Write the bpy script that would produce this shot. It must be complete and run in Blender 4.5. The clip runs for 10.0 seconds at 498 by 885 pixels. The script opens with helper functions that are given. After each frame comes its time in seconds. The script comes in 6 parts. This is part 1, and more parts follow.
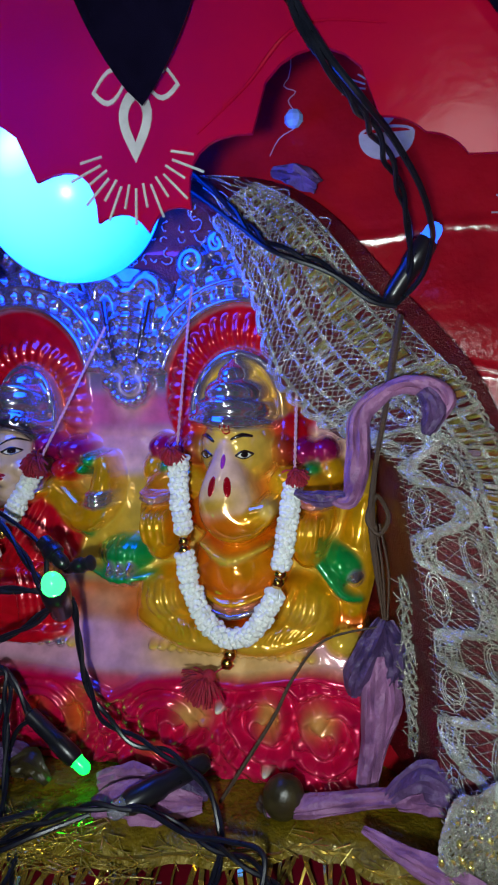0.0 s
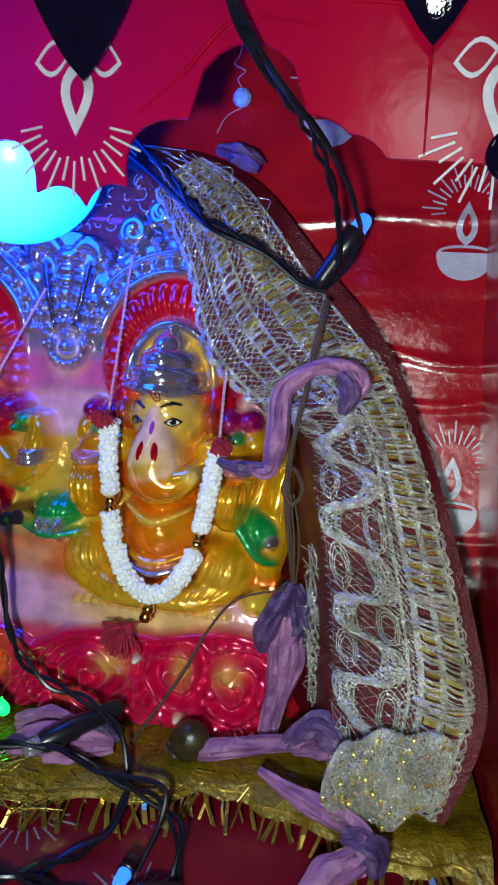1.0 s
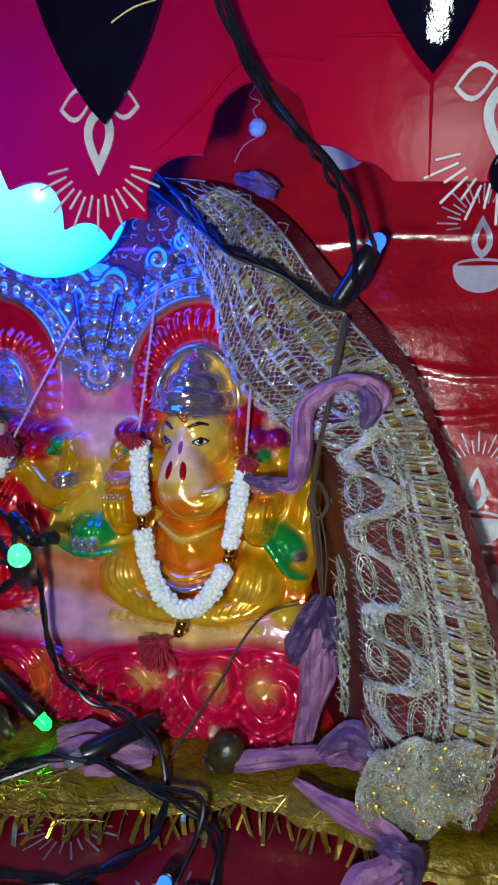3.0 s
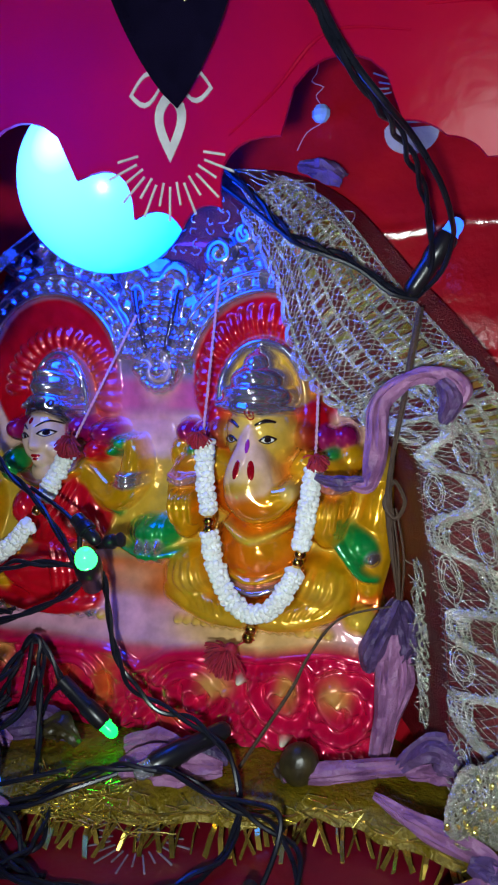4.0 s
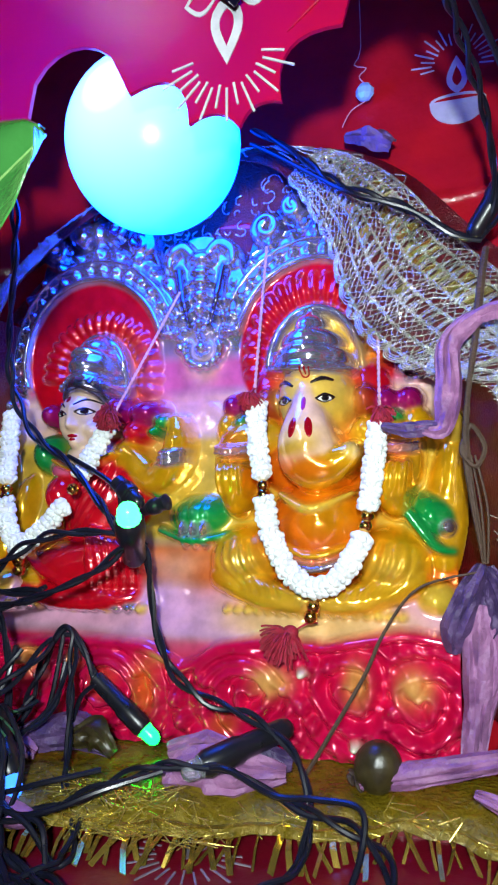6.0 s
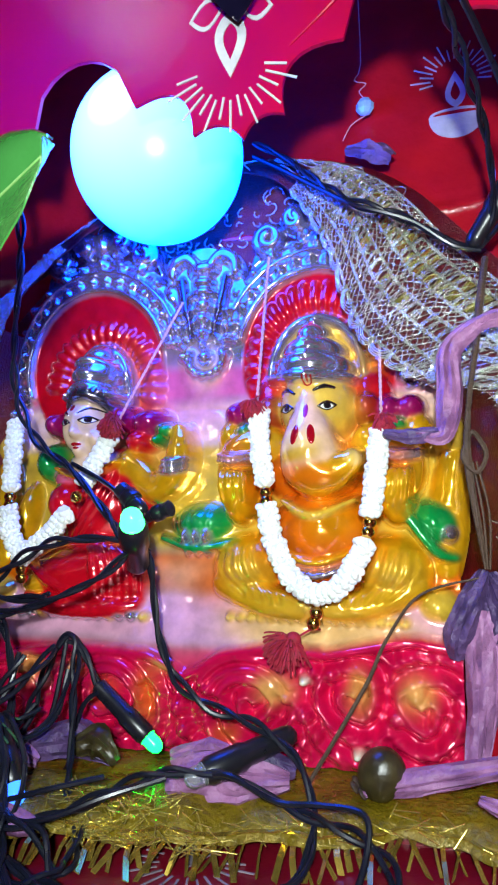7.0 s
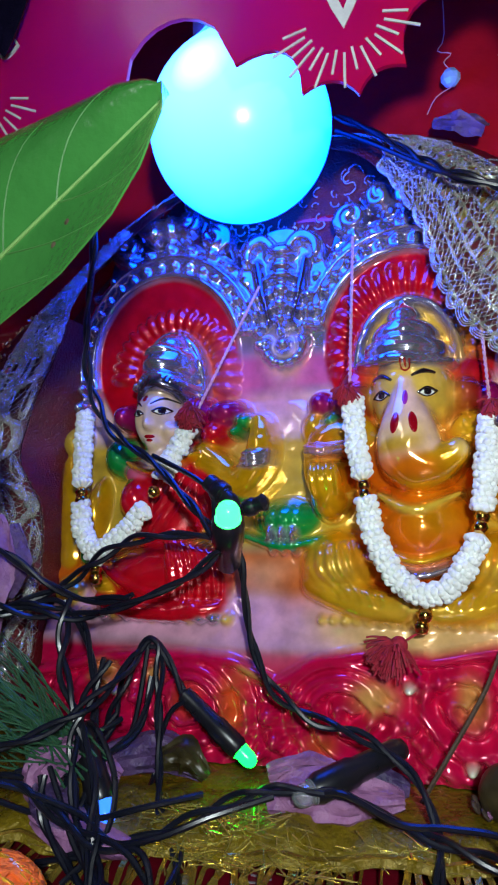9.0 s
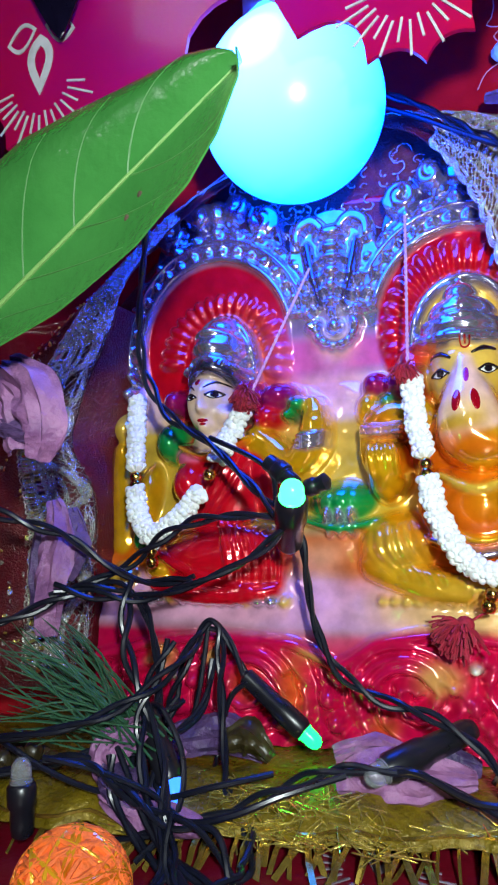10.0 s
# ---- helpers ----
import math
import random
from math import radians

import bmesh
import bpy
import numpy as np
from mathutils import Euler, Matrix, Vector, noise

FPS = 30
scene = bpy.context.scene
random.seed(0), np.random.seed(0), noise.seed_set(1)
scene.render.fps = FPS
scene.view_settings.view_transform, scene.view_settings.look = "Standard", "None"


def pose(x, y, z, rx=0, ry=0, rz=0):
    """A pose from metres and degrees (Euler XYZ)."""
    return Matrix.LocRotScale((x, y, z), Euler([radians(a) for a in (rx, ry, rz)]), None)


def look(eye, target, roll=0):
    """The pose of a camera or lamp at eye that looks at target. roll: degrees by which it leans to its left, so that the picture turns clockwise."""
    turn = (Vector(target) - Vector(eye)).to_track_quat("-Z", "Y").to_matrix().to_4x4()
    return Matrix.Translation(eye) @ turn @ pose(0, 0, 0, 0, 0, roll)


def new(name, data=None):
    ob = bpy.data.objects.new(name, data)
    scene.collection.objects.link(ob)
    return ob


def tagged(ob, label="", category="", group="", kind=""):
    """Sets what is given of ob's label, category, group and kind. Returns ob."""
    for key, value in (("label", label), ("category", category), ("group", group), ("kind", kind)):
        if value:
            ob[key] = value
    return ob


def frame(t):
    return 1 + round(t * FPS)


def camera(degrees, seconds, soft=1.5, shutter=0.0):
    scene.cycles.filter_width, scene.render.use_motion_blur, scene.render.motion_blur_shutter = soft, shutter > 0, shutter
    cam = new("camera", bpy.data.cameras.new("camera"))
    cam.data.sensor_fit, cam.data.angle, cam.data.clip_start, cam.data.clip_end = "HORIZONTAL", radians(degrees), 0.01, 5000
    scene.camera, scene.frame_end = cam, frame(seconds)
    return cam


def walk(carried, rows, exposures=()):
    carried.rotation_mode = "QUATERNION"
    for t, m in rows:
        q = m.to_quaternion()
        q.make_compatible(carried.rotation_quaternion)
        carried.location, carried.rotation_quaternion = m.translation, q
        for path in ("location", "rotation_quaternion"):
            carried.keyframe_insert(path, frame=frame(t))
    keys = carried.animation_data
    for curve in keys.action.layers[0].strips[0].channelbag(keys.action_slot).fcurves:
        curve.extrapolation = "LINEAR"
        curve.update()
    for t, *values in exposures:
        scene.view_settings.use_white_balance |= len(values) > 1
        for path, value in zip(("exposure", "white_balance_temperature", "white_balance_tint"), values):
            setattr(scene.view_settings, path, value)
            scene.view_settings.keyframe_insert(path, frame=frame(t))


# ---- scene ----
cam = camera(40.6, 10.0, soft=2.1)
METRES, EYE, TILT, LEAN, TURN = 0.15, 0.119, -4.0, 0.0, 13.0
ROWS = [
    (0.0, 0.0, 0.0, 0.0, -0.0, 0.0, 0.0),
    (0.5, 0.0582, -0.0148, 0.0038, -1.59, -1.24, -0.18),
    (1.0, 0.0515, -0.0772, 0.0135, -3.99, -2.83, -3.59),
    (1.5, 0.063, -0.108, 0.0008, -4.88, -3.48, -3.9),
    (2.0, 0.0745, -0.1366, 0.0119, -3.14, -2.03, -2.41),
    (3.5, 0.0499, -0.1032, 0.0144, -0.03, -1.4, -1.65),
    (4.0, -0.0027, -0.0637, 0.0022, 1.88, -1.32, -0.93),
    (4.5, -0.0342, 0.0034, -0.1211, 2.75, 0.35, -0.36),
    (5.0, -0.0621, 0.0132, -0.2127, 3.86, 4.06, -0.66),
    (6.5, -0.0708, 0.0944, -0.324, 3.65, 9.09, 0.1),
    (7.0, -0.0776, 0.0684, -0.3266, 3.85, 9.64, -0.03),
    (7.5, -0.0936, 0.08, -0.3326, 4.55, 9.93, 0.1),
    (8.0, -0.1609, 0.1165, -0.3401, 4.61, 10.03, -0.17),
    (8.5, -0.1828, 0.1382, -0.3419, 4.8, 10.24, 0.01),
    (9.0, -0.2322, 0.1555, -0.3419, 5.15, 10.19, 0.01),
    (9.5, -0.2695, 0.1717, -0.3659, 5.85, 10.13, 0.45),
    (10.0, -0.3021, 0.1632, -0.3725, 7.05, 10.06, 0.43),
]
EXPOSURES = [(0.0, -0.75), (0.5, -0.42), (1.0, -0.48), (1.5, -0.75), (2.0, -0.75), (3.3, -0.4), (3.5, -0.3), (4.0, -0.52), (4.5, -0.15), (5.0, 0.08), (6.5, 0.42), (8.5, 0.44), (9.0, -0.28), (9.5, -0.28), (10.0, 0.25)]
walk(cam, [(t, pose(0, 0, EYE, TILT, LEAN, TURN) @ pose(METRES * x, METRES * y, METRES * z, 90 + pitch, roll, yaw)) for t, x, y, z, yaw, pitch, roll in ROWS], EXPOSURES)

# ---- world and lights ----
world = bpy.data.worlds.new("room_dark")
scene.world = world
world.use_nodes = True
world.node_tree.nodes["Background"].inputs[0].default_value = (0.35, 0.4, 0.6, 1)
world.node_tree.nodes["Background"].inputs[1].default_value = 0.003


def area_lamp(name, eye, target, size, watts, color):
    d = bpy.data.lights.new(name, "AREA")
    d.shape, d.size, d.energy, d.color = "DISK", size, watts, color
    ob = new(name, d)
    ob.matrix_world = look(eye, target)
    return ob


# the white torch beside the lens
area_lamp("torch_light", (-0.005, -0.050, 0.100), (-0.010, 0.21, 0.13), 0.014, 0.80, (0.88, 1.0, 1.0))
# unseen lamps added behind and above, for gloss on leaf, wall and card
area_lamp("leaf_gloss_light", (-0.38, -0.42, 0.70), (-0.09, 0.15, 0.12), 0.12, 0.30, (0.97, 0.98, 1.0))
area_lamp("wall_sheen_light", (0.07, -0.56, 0.41), (-0.03, 0.2, 0.1), 0.10, 0.80, (0.92, 0.98, 1.0))


# ---- materials ----
def mat(name, color, rough=0.5, metal=0.0, var=0.15, scale=300.0, bump=0.0, bscale=900.0, coat=0.0, spec=0.5, second=None, trans=0.0, sheen=0.0, emit=None, estr=0.0, sss=0.0, random_v=0.0, film=None, lo_hi=(0.7, 1.3)):
    m = bpy.data.materials.new(name)
    m.use_nodes = True
    nt = m.node_tree
    b = nt.nodes["Principled BSDF"]
    geo = nt.nodes.new("ShaderNodeNewGeometry")
    tx = nt.nodes.new("ShaderNodeTexNoise")
    tx.inputs["Scale"].default_value, tx.inputs["Detail"].default_value = scale, 6
    nt.links.new(geo.outputs["Position"], tx.inputs["Vector"])
    big = nt.nodes.new("ShaderNodeTexNoise")
    big.inputs["Scale"].default_value, big.inputs["Detail"].default_value = scale * 0.13, 3
    nt.links.new(geo.outputs["Position"], big.inputs["Vector"])
    add = nt.nodes.new("ShaderNodeMath")
    add.operation = "ADD"
    nt.links.new(tx.outputs["Fac"], add.inputs[0])
    nt.links.new(big.outputs["Fac"], add.inputs[1])
    ramp = nt.nodes.new("ShaderNodeMapRange")
    ramp.inputs["From Min"].default_value, ramp.inputs["From Max"].default_value = lo_hi
    nt.links.new(add.outputs[0], ramp.inputs["Value"])
    mix = nt.nodes.new("ShaderNodeMix")
    mix.data_type = "RGBA"
    lo = [c * (1 - var) for c in color]
    hi = second if second else [min(1, c * (1 + var)) for c in color]
    mix.inputs["A"].default_value, mix.inputs["B"].default_value = (*lo, 1), (*hi, 1)
    nt.links.new(ramp.outputs[0], mix.inputs["Factor"])
    out = mix.outputs["Result"]
    if random_v:
        inf = nt.nodes.new("ShaderNodeObjectInfo")
        hsv = nt.nodes.new("ShaderNodeHueSaturation")
        mr = nt.nodes.new("ShaderNodeMapRange")
        mr.inputs["To Min"].default_value, mr.inputs["To Max"].default_value = 1 - random_v, 1 + random_v
        nt.links.new(inf.outputs["Random"], mr.inputs["Value"])
        nt.links.new(mr.outputs[0], hsv.inputs["Value"])
        nt.links.new(out, hsv.inputs["Color"])
        out = hsv.outputs["Color"]
    nt.links.new(out, b.inputs["Base Color"])
    rr = nt.nodes.new("ShaderNodeMapRange")
    rr.inputs["To Min"].default_value, rr.inputs["To Max"].default_value = max(0.03, rough * 0.75), min(1, rough * 1.25)
    nt.links.new(tx.outputs["Fac"], rr.inputs["Value"])
    nt.links.new(rr.outputs[0], b.inputs["Roughness"])
    b.inputs["Metallic"].default_value = metal
    b.inputs["Specular IOR Level"].default_value = spec
    b.inputs["Coat Weight"].default_value = coat
    b.inputs["Coat Roughness"].default_value = 0.07
    b.inputs["Transmission Weight"].default_value = trans
    b.inputs["Sheen Weight"].default_value = sheen
    b.inputs["Subsurface Weight"].default_value = sss
    b.inputs["Subsurface Radius"].default_value = (0.004, 0.003, 0.002)
    if emit:
        b.inputs["Emission Color"].default_value, b.inputs["Emission Strength"].default_value = (*emit, 1), estr
    if bump:
        bt = nt.nodes.new("ShaderNodeTexNoise")
        bt.inputs["Scale"].default_value, bt.inputs["Detail"].default_value = bscale, 5
        nt.links.new(geo.outputs["Position"], bt.inputs["Vector"])
        bn = nt.nodes.new("ShaderNodeBump")
        bn.inputs["Strength"].default_value, bn.inputs["Distance"].default_value = bump, 0.001
        nt.links.new(bt.outputs["Fac"], bn.inputs["Height"])
        nt.links.new(bn.outputs[0], b.inputs["Normal"])
        nt.links.new(bn.outputs[0], b.inputs["Coat Normal"])
    if film:
        tl = nt.nodes.new("ShaderNodeBsdfTranslucent")
        tl.inputs["Color"].default_value = (*film, 1)
        mx = nt.nodes.new("ShaderNodeMixShader")
        mx.inputs[0].default_value = 0.32
        nt.links.new(b.outputs[0], mx.inputs[1])
        nt.links.new(tl.outputs[0], mx.inputs[2])
        nt.links.new(mx.outputs[0], nt.nodes["Material Output"].inputs["Surface"])
    return m


PAPER = mat("red_gift_paper", (0.36, 0.006, 0.014), 0.17, var=0.28, scale=60, bump=0.4, bscale=300, spec=0.9)
PAPER_FRONT = mat("red_glossy_card", (0.42, 0.003, 0.022), 0.16, var=0.16, scale=40, bump=0.25, bscale=60, spec=0.2, film=(0.62, 0.02, 0.45))
TABLECLOTH = mat("red_sheet", (0.15, 0.003, 0.012), 0.33, var=0.2, scale=80, bump=0.25, bscale=300)
PRINT = mat("silver_print", (0.46, 0.47, 0.52), 0.4, metal=0.2, var=0.25, scale=200, bump=0.2)
# darker, more mottled print for the motifs on the table
PRINT_FAINT = mat("faint_silver_print", (0.20, 0.16, 0.20), 0.45, var=0.4, scale=200)
WALLPAINT = mat("room_wall_paint", (0.07, 0.06, 0.06), 0.8, var=0.1, scale=8)
FLOORMAT = mat("room_floor", (0.06, 0.05, 0.045), 0.5, var=0.2, scale=12)
ORANGE = mat("idol_orange", (0.84, 0.19, 0.006), 0.18, metal=0.4, var=0.25, scale=110, bump=1.0, bscale=140, coat=1.0, second=(0.86, 0.46, 0.02), lo_hi=(0.85, 1.15))
WIRE = mat("wire_dark_pvc", (0.006, 0.007, 0.014), 0.3, var=0.4, spec=0.35)
HOLDER = mat("holder_black_plastic", (0.008, 0.008, 0.012), 0.3)
WHITEBEAD = mat("garland_white", (0.74, 0.77, 0.76), 0.6, var=0.10, scale=800, bump=0.2, bscale=1500, sss=0.1)
TASSEL = mat("tassel_crimson", (0.26, 0.004, 0.022), 0.8, var=0.4, scale=500, bump=0.4)
GOLDBEAD = mat("gold_bead", (0.75, 0.45, 0.10), 0.15, metal=1.0)
STRING = mat("red_white_thread", (0.55, 0.28, 0.32), 0.8)
SILVERTHREAD = mat("silver_zari", (0.88, 0.86, 0.62), 0.19, metal=0.75, var=0.5, scale=800, bump=0.8, bscale=2600)
GOLDSEQ = mat("gold_sequin", (0.90, 0.70, 0.18), 0.16, metal=0.85, var=0.3, scale=500)
HOODRED = mat("red_net_cloth", (0.09, 0.002, 0.005), 0.35, var=0.4, scale=220, bump=0.8, bscale=1400)
GOLDCLOTH = mat("gold_yellow_cloth", (0.18, 0.125, 0.006), 0.28, metal=0.3, var=0.4, scale=260, bump=0.8, bscale=700)
FRINGEGOLD = mat("gold_foil_strip", (0.50, 0.34, 0.06), 0.2, metal=0.85, var=0.5, scale=300)
PETAL = mat("wilted_petal_mauve", (0.24, 0.085, 0.27), 0.55, var=0.4, scale=180, bump=0.9, bscale=500, second=(0.38, 0.17, 0.34), sss=0.1)
PETALDARK = mat("wilted_petal_indigo", (0.05, 0.03, 0.12), 0.55, var=0.4, scale=200, bump=0.9, bscale=600, second=(0.14, 0.07, 0.20))
TWIG = mat("dry_twig", (0.055, 0.03, 0.018), 0.7, var=0.35, scale=300, bump=0.5)
SEED = mat("olive_brown_seed", (0.036, 0.027, 0.010), 0.35, var=0.7, scale=200, bump=0.4, bscale=300)
LEAFG = mat("fresh_leaf_green", (0.040, 0.20, 0.040), 0.22, coat=0.7, var=0.2, scale=50, bump=0.3, bscale=420, second=(0.058, 0.245, 0.052), sss=0.05)
VEIN = mat("leaf_vein_pale", (0.17, 0.32, 0.09), 0.4)
VEIN_SIDE = mat("leaf_side_vein", (0.05, 0.17, 0.038), 0.4)
LEAFDARK = mat("black_glossy_foil", (0.004, 0.003, 0.012), 0.05, var=0.3, spec=0.7, bump=0.35, bscale=90)
NEEDLE = mat("green_needle", (0.03, 0.10, 0.05), 0.4, var=0.4, scale=400)
MARIGOLD = mat("orange_thread", (0.75, 0.13, 0.015), 0.7, var=0.35, scale=500, bump=0.5)
YELLOWSTRIP = mat("pale_yellow_strip", (0.7, 0.6, 0.3), 0.4)
CLEARLED = mat("clear_led_lens", (0.75, 0.8, 0.85), 0.12, spec=0.6, trans=0.85)
LED_GREEN = mat("led_green_lit", (0.02, 0.2, 0.1), 0.2, emit=(0.03, 1.0, 0.14), estr=6.0)
LED_GREEN2 = mat("led_green_glow", (0.01, 0.2, 0.06), 0.2, emit=(0.002, 1.0, 0.035), estr=14.0)
LED_BLUE = mat("led_blue_lit", (0.01, 0.05, 0.3), 0.2, emit=(0.02, 0.12, 1.0), estr=4.0)
BULBBASE = mat("bulb_base_plastic", (0.5, 0.5, 0.55), 0.4)


def globe_material():
    m = bpy.data.materials.new("frosted_blue_globe")
    m.use_nodes = True
    nt = m.node_tree
    b = nt.nodes["Principled BSDF"]
    b.inputs["Base Color"].default_value, b.inputs["Roughness"].default_value = (0.06, 0.25, 0.32, 1), 0.25
    tc = nt.nodes.new("ShaderNodeTexCoord")
    dist = nt.nodes.new("ShaderNodeVectorMath")
    dist.operation = "DISTANCE"
    dist.inputs[1].default_value = (-0.003, -0.0265, 0.005)
    nt.links.new(tc.outputs["Object"], dist.inputs[0])
    rp = nt.nodes.new("ShaderNodeValToRGB")
    e = rp.color_ramp.elements
    e[0].position, e[0].color = 0.04, (0.060, 0.19, 1, 1)
    e[1].position, e[1].color = 1.0, (0.0, 0.048, 1, 1)
    for p, c in ((0.20, (0.022, 0.115, 1)), (0.62, (0.009, 0.08, 1)), (0.88, (0.0008, 0.055, 1))):
        k = e.new(p)
        k.color = (*c, 1)
    mr = nt.nodes.new("ShaderNodeMapRange")
    mr.inputs["From Max"].default_value = 0.046
    nt.links.new(dist.outputs["Value"], mr.inputs["Value"])
    nt.links.new(mr.outputs[0], rp.inputs["Fac"])
    nt.links.new(rp.outputs["Color"], b.inputs["Emission Color"])
    b.inputs["Emission Strength"].default_value = 26.0
    return m


GLOBE = globe_material()


# ---- mesh helpers ----
class Shape:
    """Collects vertices and faces with material slots, then makes one mesh object."""

    def __init__(self):
        self.v, self.f, self.m, self.mats = [], [], [], []

    def slot(self, material):
        if material not in self.mats:
            self.mats.append(material)
        return self.mats.index(material)

    def add(self, verts, faces, material):
        o, s = len(self.v), self.slot(material)
        self.v.extend([tuple(p) for p in verts])
        self.f.extend([tuple(i + o for i in q) for q in faces])
        self.m.extend([s] * len(faces))
        return self

    def ball(self, c, r, material, rot=(0, 0, 0), nu=14, nv=9):
        r = (r, r, r) if isinstance(r, (int, float)) else r
        M = Euler([radians(a) for a in rot]).to_matrix()
        vs, fs = [], []
        for j in range(nv + 1):
            th = math.pi * j / nv
            for i in range(nu):
                ph = 2 * math.pi * i / nu
                p = M @ Vector((r[0] * math.sin(th) * math.cos(ph), r[1] * math.sin(th) * math.sin(ph), r[2] * math.cos(th)))
                vs.append((c[0] + p.x, c[1] + p.y, c[2] + p.z))
        for j in range(nv):
            for i in range(nu):
                a, b = j * nu + i, j * nu + (i + 1) % nu
                if j == 0:
                    fs.append((a, b + nu, a + nu)[::-1])
                elif j == nv - 1:
                    fs.append((a, b, a + nu)[::-1])
                else:
                    fs.append((a, b, b + nu, a + nu)[::-1])
        return self.add(vs, fs, material)

    def tube(self, pts, r, material, n=8, smooth=4, closed=False, flat=1.0):
        pts = spline(pts, smooth, closed) if smooth > 1 else [Vector(p) for p in pts]
        k = len(pts)
        rad = [r] * k if isinstance(r, (int, float)) else [float(q) for q in np.interp(np.linspace(0, 1, k), np.linspace(0, 1, len(r)), r)]
        tan = []
        for i in range(k):
            a, b = (pts[i - 1], pts[(i + 1) % k]) if closed else (pts[max(i - 1, 0)], pts[min(i + 1, k - 1)])
            d = b - a
            tan.append(d.normalized() if d.length > 1e-9 else Vector((0, 0, 1)))
        up = tan[0].orthogonal().normalized()
        vs, fs = [], []
        for i in range(k):
            up = (up - tan[i] * up.dot(tan[i]))
            up = up.normalized() if up.length > 1e-6 else tan[i].orthogonal().normalized()
            side = tan[i].cross(up)
            for j in range(n):
                a = 2 * math.pi * j / n
                vs.append(pts[i] + rad[i] * (math.cos(a) * up + flat * math.sin(a) * side))
        for i in range(k if closed else k - 1):
            for j in range(n):
                a, b = i * n + j, i * n + (j + 1) % n
                c, d = ((i + 1) % k) * n + j, ((i + 1) % k) * n + (j + 1) % n
                fs.append((a, b, d, c))
        if not closed:
            fs.append(tuple(range(n))[::-1])
            fs.append(tuple((k - 1) * n + j for j in range(n)))
        return self.add(vs, fs, material)

    def prism(self, outline, y0, y1, material, lift=None):
        """An outline in x, z, stretched from y0 to y1; lift(x, z) is added to y."""
        k = len(outline)
        g = lift or (lambda x, z: 0.0)
        vs = [(x, y0 + g(x, z), z) for x, z in outline] + [(x, y1 + g(x, z), z) for x, z in outline]
        fs = [tuple(range(k)), tuple(range(2 * k - 1, k - 1, -1))]
        fs += [(i, i + k, (i + 1) % k + k, (i + 1) % k) for i in range(k)]
        return self.add(vs, fs, material)

    def box(self, lo, hi, material):
        return self.prism([(lo[0], lo[2]), (hi[0], lo[2]), (hi[0], hi[2]), (lo[0], hi[2])], lo[1], hi[1], material)

    def grid(self, fn, nu, nv, thick, material):
        """A sheet fn(u, v), u and v from 0 to 1, with a thickness along its normal."""
        P = [[Vector(fn(i / nu, j / nv)) for i in range(nu + 1)] for j in range(nv + 1)]
        top, bot = [], []
        for j in range(nv + 1):
            for i in range(nu + 1):
                du = P[j][min(i + 1, nu)] - P[j][max(i - 1, 0)]
                dv = P[min(j + 1, nv)][i] - P[max(j - 1, 0)][i]
                nn = du.cross(dv)
                nn = nn.normalized() if nn.length > 1e-12 else Vector((0, -1, 0))
                top.append(P[j][i] + nn * thick / 2)
                bot.append(P[j][i] - nn * thick / 2)
        w, k = nu + 1, len(top)
        fs = []
        for j in range(nv):
            for i in range(nu):
                a = j * w + i
                fs += [(a, a + 1, a + w + 1, a + w), (k + a, k + a + w, k + a + w + 1, k + a + 1)]
        rim = list(range(nu)) + [j * w + nu for j in range(nv)] + [nv * w + i for i in range(nu, 0, -1)] + [j * w for j in range(nv, 0, -1)]
        fs += [(rim[(i + 1) % len(rim)], rim[i], k + rim[i], k + rim[(i + 1) % len(rim)]) for i in range(len(rim))]
        return self.add(top + bot, fs, material)

    def lathe(self, profile, base, axis, material, n=16):
        """profile: (radius, height) along the axis from base."""
        ax = Vector(axis).normalized()
        s = ax.orthogonal().normalized()
        t = ax.cross(s)
        vs, fs = [], []
        for r, h in profile:
            for j in range(n):
                a = 2 * math.pi * j / n
                vs.append(Vector(base) + ax * h + (s * math.cos(a) + t * math.sin(a)) * max(r, 1e-5))
        for i in range(len(profile) - 1):
            for j in range(n):
                a, b = i * n + j, i * n + (j + 1) % n
                fs.append((a, b, b + n, a + n))
        fs += [tuple(range(n))[::-1], tuple((len(profile) - 1) * n + j for j in range(n))]
        return self.add(vs, fs, material)

    def make(self, name, parent=None, smooth=True, label=""):
        me = bpy.data.meshes.new(name)
        me.from_pydata([tuple(p) for p in self.v], [], self.f)
        for m in self.mats:
            me.materials.append(m)
        me.polygons.foreach_set("material_index", self.m)
        me.polygons.foreach_set("use_smooth", [smooth] * len(me.polygons))
        if smooth:
            me.set_sharp_from_angle(angle=radians(50))
        me.update()
        ob = new(name, me)
        if parent:
            ob.parent = parent
            ob.matrix_parent_inverse = parent.matrix_basis.inverted()
        if label:
            ob["label"] = label
        return ob


def spline(pts, steps, closed=False):
    P = [Vector(p) for p in pts]
    k, out = len(P), []
    for i in range(k if closed else k - 1):
        g = (lambda q: P[q % k]) if closed else (lambda q: P[min(max(q, 0), k - 1)])
        a, b, c, d = g(i - 1), g(i), g(i + 1), g(i + 2)
        for s in range(steps):
            t = s / steps
            out.append(0.5 * (2 * b + (c - a) * t + (2 * a - 5 * b + 4 * c - d) * t * t + (3 * b - a - 3 * c + d) * t ** 3))
    if not closed:
        out.append(P[-1])
    return out


def empty(name, place, **tags):
    ob = new(name)
    ob.matrix_basis = Matrix.Translation(place)
    ob.empty_display_size = 0.005
    return tagged(ob, **tags)


